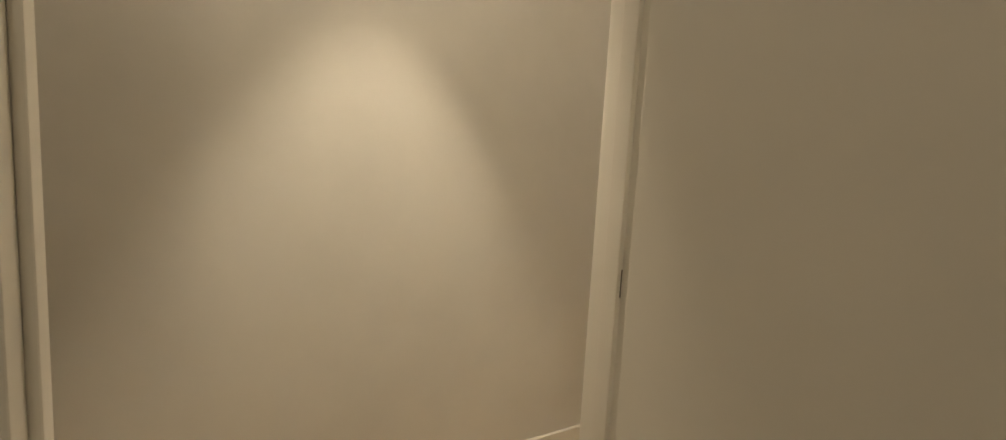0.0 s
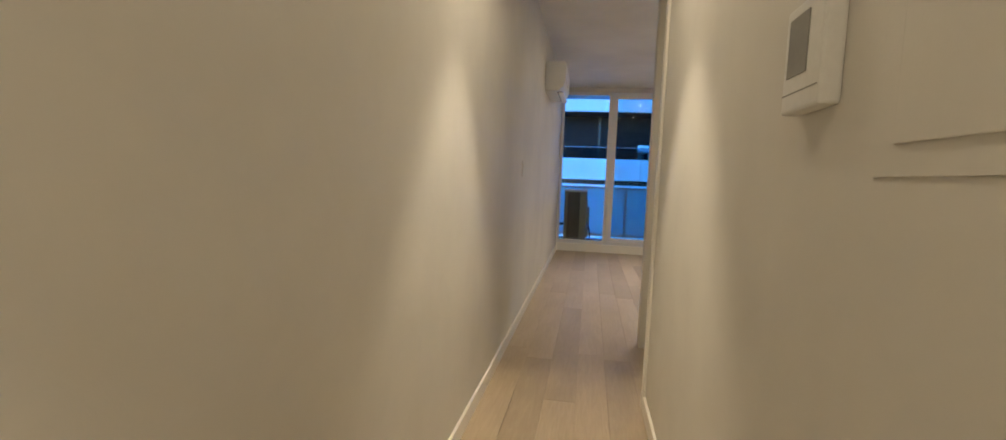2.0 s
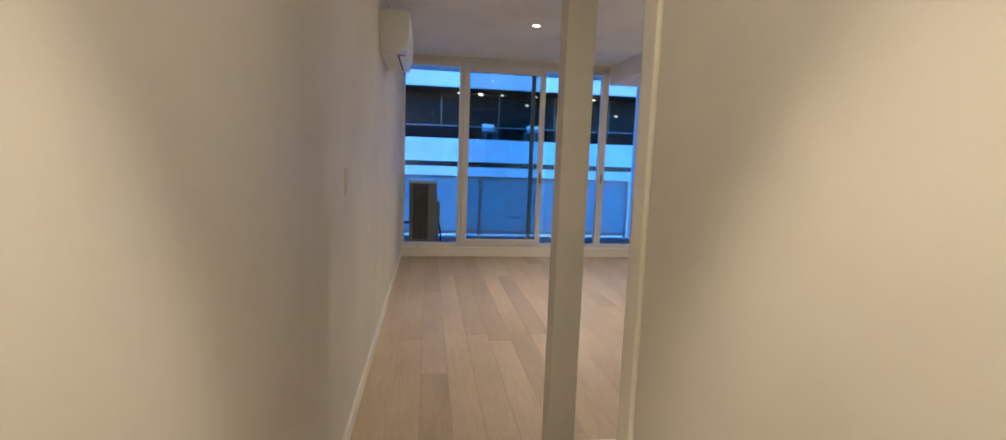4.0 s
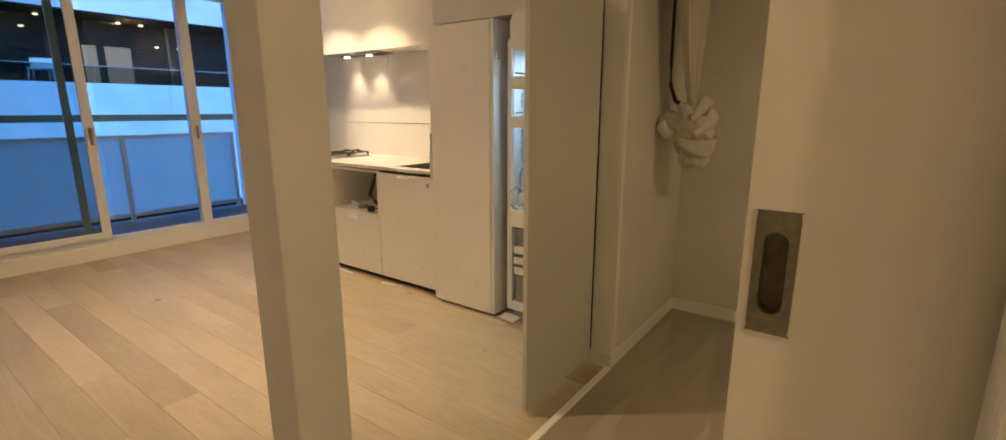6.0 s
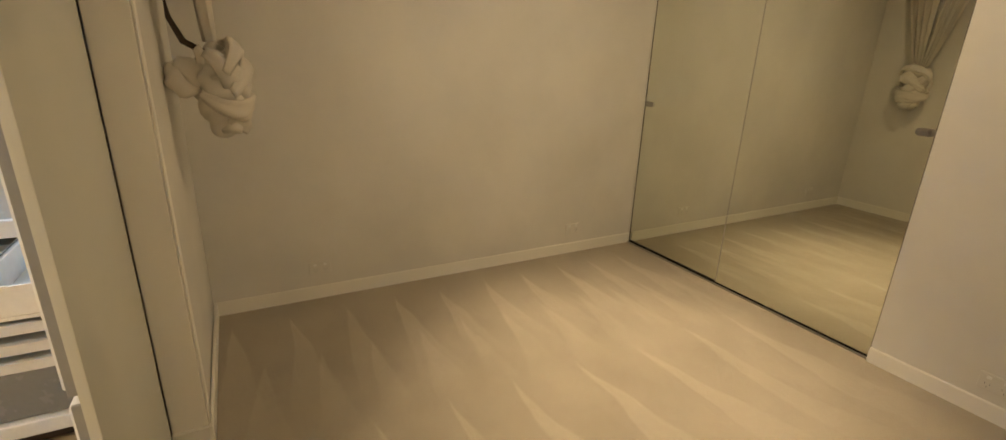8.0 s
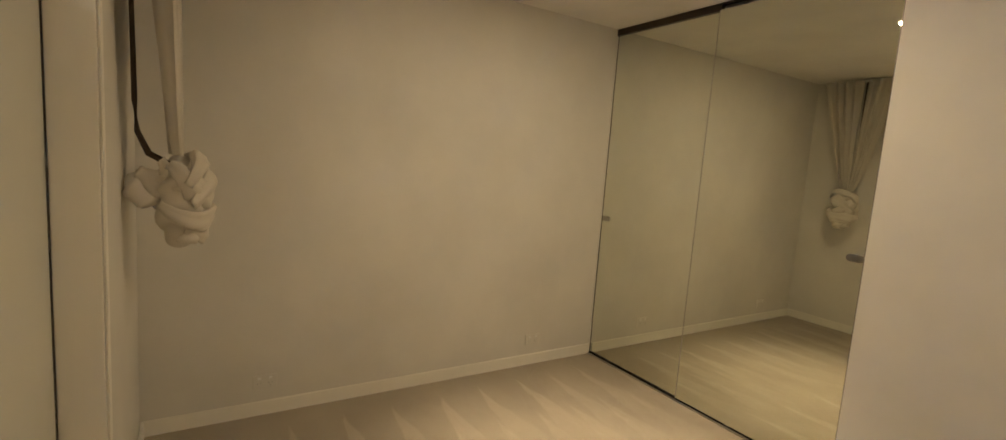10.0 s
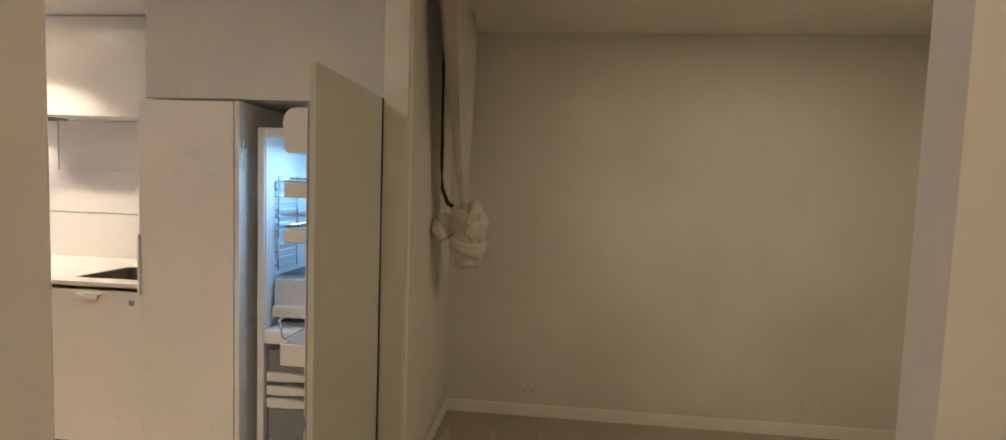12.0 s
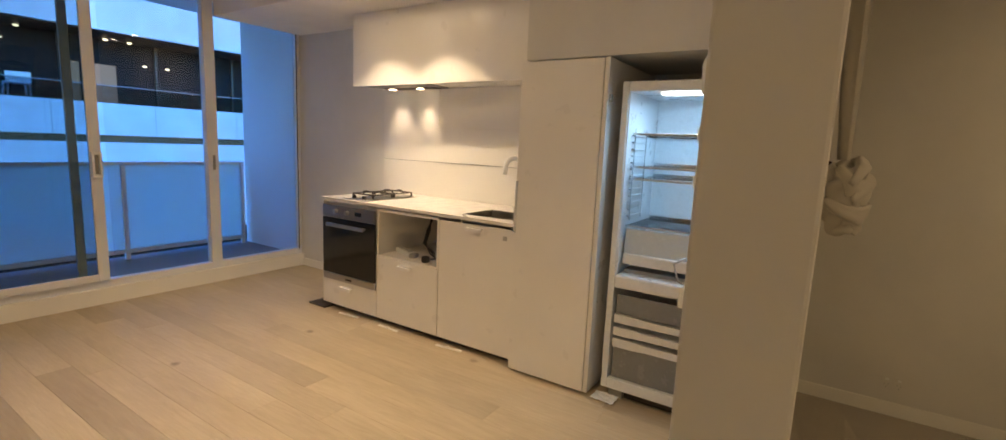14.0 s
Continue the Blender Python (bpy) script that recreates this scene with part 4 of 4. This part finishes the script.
    ends = [[bm.verts.new((x, yo + p, z)) for p, z in prof] for x in (2.15, 2.65)]
    n = len(prof)
    for k in range(n):
        bm.faces.new((ends[0][k], ends[0][(k + 1) % n], ends[1][(k + 1) % n], ends[1][k]))
    bm.faces.new(ends[0][::-1])
    bm.faces.new(ends[1])
    part("dairy_box", bm, CLEARWHITE, d, "frosted covered dairy compartment")
    # bottle clip on the lowest bin
    part("bottle_clip", tube(bmesh.new(), [(2.20, yo + 0.10, 0.885), (2.20, yo + 0.13, 0.900), (2.215, yo + 0.15, 0.955), (2.235, yo + 0.12, 0.975), (2.25, yo + 0.09, 0.960)], 0.004, 8), CHROME, d, smooth=True)


fridge()
# the lamp inside the open fridge
data = bpy.data.lights.new("fridge_lamp_light", "AREA")
data.energy, data.color, data.shape, data.size, data.size_y = FRIDGE_W, (0.27, 0.57, 1.0), "RECTANGLE", 0.28, 0.08
ob = new("fridge_lamp_light", data)
ob.matrix_world = pose(2.985, -4.0, 1.634)


# ---------------------------------------------------------------- fittings
def downlight(x, y, z):
    d = thing("downlight", "small round recessed ceiling downlight, lit", "downlight", (x, y, z), group="ceiling downlights")
    bm = bmesh.new()
    n = 28
    prof = [(0.046, -0.0005), (0.046, -0.005), (0.038, -0.006), (0.034, -0.001)]
    rings = [[bm.verts.new((r * math.cos(2 * math.pi * k / n), r * math.sin(2 * math.pi * k / n), h)) for k in range(n)] for r, h in prof]
    for a, b in zip(rings, rings[1:]):
        for k in range(n):
            bm.faces.new((a[k], a[(k + 1) % n], b[(k + 1) % n], b[k]))
    part("bezel", bm, WHITEPLASTIC, d)
    part("lens", rod(bmesh.new(), (0, 0, -0.0012), (0, 0, -0.0032), 0.034, seg=24), LAMP, d, "glowing lens")


for x, y, z, w in DOWNLIGHTS:
    downlight(x, y, z)


def intercom():
    i = thing("video_intercom", "white wall-mounted video intercom with a grey screen", "intercom", (XC, -7.25, 1.322))
    part("casing", slab(-0.030, -0.068, -0.080, -0.0005, 0.066, 0.080, 0.005), WHITEPLASTIC, i)
    part("screen", slab(-0.0315, -0.022, -0.026, -0.0298, 0.048, 0.062), GREYPLASTIC, i, "dull grey screen")
    part("button_strip", slab(-0.0308, -0.062, -0.052, -0.0298, 0.062, -0.050), GREYPLASTIC, i)


intercom()


def switchboard():
    s = thing("switchboard_hatch", "flush white electrical switchboard door with a small latch", "hatch", (XC, -7.605, 1.493))
    part("frame", slab(-0.0025, -0.19, -0.35, -0.0005, 0.19, 0.40, 0.0008), WALL, s)
    part("door", slab(-0.0065, -0.15, -0.315, -0.0027, 0.15, 0.36, 0.0018), WALL, s)
    part("latch", slab(-0.0090, -0.146, -0.290, -0.0067, -0.116, -0.268, 0.001), STEEL, s)
    part("latch_slot", slab(-0.0098, -0.146, -0.289, -0.0088, -0.133, -0.269), DARKMETAL, s)


switchboard()


def air_conditioner():
    a = thing("split_air_conditioner", "white split-system air conditioner high on the wall", "air conditioner", (0, -2.55, 2.03))
    bm = bmesh.new()
    prof = [(0.001, 0.0), (0.13, 0.0), (0.185, 0.045), (0.205, 0.10), (0.205, 0.27), (0.19, 0.29), (0.001, 0.29)]
    ends = []
    for y in (-0.40, 0.40):
        ends.append([bm.verts.new((x, y, z)) for x, z in prof])
    n = len(prof)
    for k in range(n):
        bm.faces.new((ends[0][k], ends[0][(k + 1) % n], ends[1][(k + 1) % n], ends[1][k]))
    bm.faces.new(ends[0][::-1])
    bm.faces.new(ends[1])
    bmesh.ops.recalc_face_normals(bm, faces=bm.faces)
    bmesh.ops.bevel(bm, geom=list(bm.edges), offset=0.006, segments=2, affect="EDGES")
    part("casing", bm, WHITEPLASTIC, a)
    for k in range(9):
        part("intake_slat", slab(0.03 + k * 0.017, -0.37, 0.2895, 0.038 + k * 0.017, 0.37, 0.296), DARKMETAL, a)
    part("front_seam", slab(0.2055, -0.395, 0.095, 0.2065, 0.395, 0.098), GREYPLASTIC, a)
    part("outlet", slab(0.12, -0.33, -0.004, 0.175, 0.33, 0.0), BLACK, a, "dark air outlet")
    bm = slab(0.135, -0.34, -0.012, 0.190, 0.34, -0.006, 0.002)
    part("vane", bm, WHITEPLASTIC, a)


air_conditioner()


# ---------------------------------------------------------------- bedroom
def mirror_door(x0, x1, y, knob_x, knob_z, label):
    d = thing("mirror_wardrobe_door", label, "wardrobe door", (0, 0, 0), group="mirrored wardrobe doors")
    top = H_BED - 0.04
    part("backing", slab(x0, y - 0.012, 0.018, x1, y - 0.006, top), DARKMETAL, d)
    part("mirror", slab(x0 + 0.006, y - 0.0055, 0.020, x1 - 0.0038, y, top), MIRROR, d, "frameless mirror")
    part("edge_trim", slab(x0, y - 0.006, 0.018, x0 + 0.0058, y + 0.0015, top), DARKMETAL if x0 < 2.5 else STEEL, d)
    part("edge_trim", slab(x1 - 0.0035, y - 0.006, 0.018, x1, y + 0.0015, top), STEEL if x1 < 3.5 else DARKMETAL, d)
    bm = slab(knob_x - 0.022, y + 0.0003, knob_z - 0.017, knob_x + 0.022, y + 0.007, knob_z + 0.017)
    for s in (-1, 1):
        rod(bm, (knob_x + s * 0.022, y + 0.0003, knob_z), (knob_x + s * 0.022, y + 0.007, knob_z), 0.017, 0.0165, 24)
    part("pull", bm, STEEL, d, "small grey oblong metal pull")


def wardrobe():
    mirror_door(2.822, XB - 0.004, YM - 0.014, 3.608, 1.052, "tall mirrored sliding wardrobe door, rear track")
    mirror_door(1.919, 2.830, YM, 1.958, 1.095, "tall mirrored sliding wardrobe door, front track")
    structure("wardrobe_track", slab(1.915, YM - 0.03, 0.004, XB, YM + 0.003, 0.014, 0.001), BLACK, "black floor track of the wardrobe doors", "track")
    structure("wardrobe_track", slab(1.915, YM + 0.0035, 0.004, XB, YM + 0.016, 0.011, 0.002), STEEL, "grey metal edge of the wardrobe track", "track")
    structure("wardrobe_track", slab(2.822, YM - 0.03, H_BED - 0.045, XB, YM - 0.001, H_BED - 0.001), DARKMETAL, "dark head track of the wardrobe doors", "track")
    structure("wardrobe_track", slab(1.915, YM - 0.03, H_BED - 0.012, 2.821, YM + 0.002, H_BED - 0.001), DARKMETAL, "dark head track of the wardrobe doors", "track")


wardrobe()


def socket(x, y, z, nx, ny, label="white double power point on the wall"):
    s = thing("power_point", label, "socket", (x, y, z), group="power points", rz=math.degrees(math.atan2(ny, nx)))
    part("plate", slab(0.0005, -0.058, -0.036, 0.008, 0.058, 0.036, 0.003), WALL, s)
    for k in (-0.027, 0.027):
        part("switch", slab(0.0081, k - 0.008, 0.014, 0.0115, k + 0.008, 0.027, 0.001), WHITEPLASTIC, s)
        for dy, a in ((-0.008, 0.5), (0.008, -0.5)):
            part("slot", slab(0.0081, k + dy - 0.0011, -0.012, 0.0086, k + dy + 0.0011, -0.004), GREYPLASTIC, s)
        part("slot", slab(0.0081, k - 0.0011, -0.026, 0.0086, k + 0.0011, -0.019), GREYPLASTIC, s)


socket(XB, -5.03, 0.185, -1, 0)
socket(XB, -6.75, 0.185, -1, 0)


def light_switch():
    p = thing("light_switch", "white two-gang light switch on the corridor wall", "switch", (0, -4.37, 1.20))
    part("plate", slab(0.0005, -0.036, -0.058, 0.006, 0.036, 0.058, 0.002), WALL, p)
    for k in (-0.02, 0.02):
        part("rocker", slab(0.0061, -0.008, k - 0.011, 0.0085, 0.008, k + 0.011, 0.001), WALL, p)


light_switch()


def blind_cord():
    c = thing("blind_cord", "thin white blind cord hanging beside the window", "cord", (0.012, -0.13, 0.0))
    part("cord", tube(bmesh.new(), [(0.012, 0, 2.56), (0.012, 0, 1.6), (0.014, 0.004, 0.75)], 0.0035, 8), WHITEPLASTIC, c, smooth=True)
    part("tensioner", slab(0.0, -0.012, 0.70, 0.022, 0.014, 0.765, 0.004), WHITEPLASTIC, c)
    part("bracket", slab(-0.0115, -0.014, 2.55, 0.024, 0.014, 2.598, 0.003), WHITEPLASTIC, c)


blind_cord()
socket(1.47, YM + 0.02, 0.16, 0, 1)
socket(1.26, YM + 0.02, 0.16, 0, 1)


def curtain():
    """A lined curtain, drawn together and tied in a knot."""
    c = thing("curtain", "off-white lined curtain tied up in a big knot", "curtain", (3.19, YN, 0))
    z_top, z_knot = H_BED - 0.02, 1.36

    def drape(side, wide, y_top, y_low, mat, name, seed, amp, label=""):
        bm = bmesh.new()
        nu, nv = 34, 34
        grid = []
        for j in range(nv + 1):
            v = j / nv
            pinch = (1 - v) ** 0.85
            row = []
            for i in range(nu + 1):
                u = i / nu
                fold = math.sin(u * 23 + seed + 0.8 * v) + 0.4 * math.sin(u * 51 + seed * 2)
                x = side * ((0.02 + wide * u) * pinch + 0.055 * u * (1 - pinch)) + 0.006 * fold * (1 - pinch)
                y = y_top + (y_low - y_top) * (1 - pinch) + amp * fold * (0.35 + 0.65 * pinch)
                row.append(bm.verts.new((x, y, z_top + (z_knot - z_top) * v)))
            grid.append(row)
        for a, b in zip(grid, grid[1:]):
            for i in range(nu):
                bm.faces.new((a[i], a[i + 1], b[i + 1], b[i]))
        part(name, bm, mat, c, label, smooth=True)

    drape(-1, 0.30, -0.125, -0.17, LINEN, "drape", 0.3, 0.045)
    drape(1, 0.30, -0.125, -0.16, LINEN, "drape", 1.7, 0.045)
    part("tie_strap", tube(bmesh.new(), [(0.02, -0.032, z_top), (0.02, -0.034, 1.9), (0.02, -0.038, 1.55), (0.015, -0.045, 1.44), (0.0, -0.08, 1.36), (0.0, -0.15, 1.32)], [0.008, 0.008, 0.009, 0.010, 0.012, 0.012], 10), LININGDARK, c, "dark brown strap behind the drape", smooth=True)
    part("curtain_rod", rod(bmesh.new(), (-0.36, -0.085, H_BED - 0.022), (0.36, -0.085, H_BED - 0.022), 0.011), WHITEPLASTIC, c)
    # the knot: broad flattened bands of cloth wound round a core
    cx, cy, cz = 0.0, -0.178, 1.215

    def wrap(name, tilt, turn, a0, a1, drop, r0, wide, thick, seed, back=0.0):
        """A flattened band of cloth laid round the core on a tilted ring."""
        bm = bmesh.new()
        n, m = 30, 16
        turn_m = Matrix.Rotation(turn, 3, "Z") @ Matrix.Rotation(tilt, 3, "X")
        rings = []
        for i in range(n + 1):
            s = i / n
            a = a0 + (a1 - a0) * s
            k = 0.30 + 0.70 * math.sin(math.pi * min(max(s, 0.03), 0.97)) ** 0.7
            d = turn_m @ Vector((math.cos(a), math.sin(a), 0))
            up = turn_m @ Vector((0, 0, 1))
            r = r0 + 0.012 * math.sin(3 * a + seed)
            p = Vector((cx, cy + back, cz + drop)) + Vector((d.x * r, d.y * r, d.z * r * 1.35))
            ring = []
            for q in range(m):
                w = 2 * math.pi * q / m
                crease = 1 + 0.22 * math.sin(4 * w + 3 * s + seed) + 0.12 * math.sin(11 * s + 2 * w)
                ring.append(bm.verts.new(p + d * (thick * k * math.cos(w) * crease) + up * (wide * k * math.sin(w) * crease)))
            rings.append(ring)
        for a, b in zip(rings, rings[1:]):
            for q in range(m):
                bm.faces.new((a[q], a[(q + 1) % m], b[(q + 1) % m], b[q]))
        bm.faces.new(rings[0][::-1])
        bm.faces.new(rings[-1])
        part(name, bm, LINEN, c, smooth=True)

    bm = bmesh.new()
    bmesh.ops.create_icosphere(bm, subdivisions=4, radius=1, matrix=Matrix.Translation((cx, cy, cz - 0.03)) @ Matrix.Diagonal((0.085, 0.085, 0.17, 1)))
    for v in bm.verts:
        v.co += v.normal * (0.010 * math.sin(v.co.z * 70 + v.co.x * 60) + 0.014 * noise.noise(v.co * 16))
    part("knot_core", bm, LINEN, c, smooth=True)
    wrap("fold", 0.75, 0.4, 2.2, 6.2, 0.04, 0.090, 0.050, 0.024, 0.0)
    wrap("fold", -0.55, 0.9, 2.6, 6.6, 0.00, 0.100, 0.046, 0.022, 1.3)
    wrap("fold", 0.35, -0.6, 3.0, 6.9, -0.05, 0.105, 0.040, 0.020, 2.1)
    wrap("fold", -0.9, 0.2, 3.2, 6.0, 0.03, 0.110, 0.034, 0.018, 3.7)
    wrap("fold", 0.15, 0.0, 2.9, 6.4, -0.09, 0.092, 0.038, 0.018, 4.4)
    wrap("fold", 1.05, -0.3, 3.4, 5.9, 0.06, 0.085, 0.036, 0.020, 5.2)
    wrap("fold", -0.3, 0.7, 2.5, 5.6, 0.10, 0.070, 0.036, 0.022, 6.0)
    wrap("fold", 0.5, 0.3, 2.4, 6.4, 0.05, 0.050, 0.055, 0.026, 2.6, 0.115)
    wrap("fold", -0.7, -0.2, 2.0, 6.0, 0.00, 0.045, 0.060, 0.024, 4.9, 0.120)
    wrap("fold", 0.9, 0.8, 2.6, 6.2, 0.09, 0.060, 0.040, 0.022, 0.9, 0.085)
    wrap("tail", 0.25, 0.5, 2.8, 6.0, -0.14, 0.075, 0.030, 0.012, 0.7)
    wrap("tail", -0.2, -0.4, 3.3, 5.8, -0.18, 0.060, 0.026, 0.010, 1.9)


curtain()


# ---------------------------------------------------------------- small loose things
def niche_clutter():
    p = thing("power_board", "white power board lying in the cabinet niche", "power board", (3.02, -2.05, 0.528), rz=70)
    part("casing", slab(-0.11, -0.028, 0.0, 0.11, 0.028, 0.035, 0.006), WHITEPLASTIC, p)
    for k in range(4):
        part("outlet", slab(-0.085 + k * 0.048, -0.018, 0.0352, -0.055 + k * 0.048, 0.018, 0.0362), GREYPLASTIC, p)
    part("lead", tube(bmesh.new(), [(0.11, 0, 0.015), (0.16, 0.02, 0.012), (0.22, -0.03, 0.012), (0.27, 0.0, 0.012)], 0.006, 8), WHITEPLASTIC, p, smooth=True)
    q = thing("plug_adaptor", "small grey plug adaptor in the cabinet niche", "plug", (2.98, -2.17, 0.528), rz=20)
    part("casing", slab(-0.035, -0.025, 0, 0.035, 0.025, 0.03, 0.006), GREYPLASTIC, q)
    c = thing("appliance_lead", "black appliance leads hanging in the niche", "cable", (2.985, -2.335, 0.528))
    for k in range(3):
        o = 0.012 * k
        pts = [(0.02, 0.03 - o, 0.31), (0.0, 0.02 + o, 0.22), (-0.03 - o, 0.03, 0.13), (-0.02 + o, 0.0 - o, 0.06), (0.03, -0.01, 0.012), (-0.04 + o, 0.03, 0.010), (-0.06, 0.0 + o, 0.03)]
        part("lead", tube(bmesh.new(), pts, 0.006, 8), CABLE, c, smooth=True)
    part("plug", slab(-0.085, -0.02, 0.0, -0.04, 0.02, 0.045, 0.006), CABLE, c)


niche_clutter()


def loose_plinth():
    k = thing("loose_plinth", "dark loose kickboard piece lying on the floor", "kickboard", (2.87, -1.25, 0.0))
    part("board", slab(-0.03, -0.09, 0.0, 0.12, 0.11, 0.012, 0.002), DARKMETAL, k)
    for i, y in enumerate((-1.62, -2.05, -2.62)):
        s = thing("plinth_clip", "thin pale clip lying by the kickboard", "clip", (2.85, y, 0.0), group="kickboard clips", rz=(4, -3, 7)[i])
        part("strip", slab(-0.012, -0.10, 0.0, 0.012, 0.10, 0.005, 0.0015), TRIM, s)
        part("tab", slab(-0.012, -0.01, 0.005, 0.004, 0.01, 0.014, 0.001), TRIM, s)
    s = thing("paper_scrap", "crumpled white paper scrap by the fridge", "scrap", (2.86, -3.72, 0.0))
    bm = bmesh.new()
    bmesh.ops.create_grid(bm, x_segments=8, y_segments=8, size=0.05)
    for v in bm.verts:
        v.co.z = 0.012 + 0.010 * noise.noise(v.co * 40)
        v.co.y *= 1.3
    bmesh.ops.solidify(bm, geom=bm.faces[:], thickness=0.002)
    part("sheet", bm, WHITEPLASTIC, s)


loose_plinth()


# ---------------------------------------------------------------- floor planks, last
def planks():
    rng = random.Random(11)
    width, gap = 0.1625, 0.0004
    cache = {}
    x = 0.0
    col = 0
    while x < EAST - 0.01:
        x1 = min(x + width, EAST)
        y_end = -10.0 if x < 0.90 else -4.478
        y = 0.0 - rng.uniform(0.3, 1.9)
        top = 0.0
        while top > y_end + 0.01:
            bottom = max(y, y_end)
            if x < 0.90 < x1:
                cuts = [(x, x1, top, max(bottom, -4.478))] if bottom > -4.478 else ([(x, x1, top, -4.478), (x, 0.925, -4.478, bottom)] if top > -4.478 else [(x, 0.925, top, bottom)])
            else:
                cuts = [(x, x1, top, bottom)]
            for a, b, t, bo in cuts:
                me = bpy.data.meshes.new("plank")
                bm = slab(a + gap, bo + gap, -0.011, b - gap, t - gap, 0.0)
                tops = [e for e in bm.edges if all(v.co.z > -0.001 for v in e.verts)]
                bmesh.ops.bevel(bm, geom=tops, offset=0.0008, segments=1, affect="EDGES")
                bm.to_mesh(me)
                bm.free()
                me.materials.append(OAK)
                ob = new("plank", me)
                ob.parent = floor
            top = bottom
            y -= 1.9
        x = x1
        col += 1


planks()
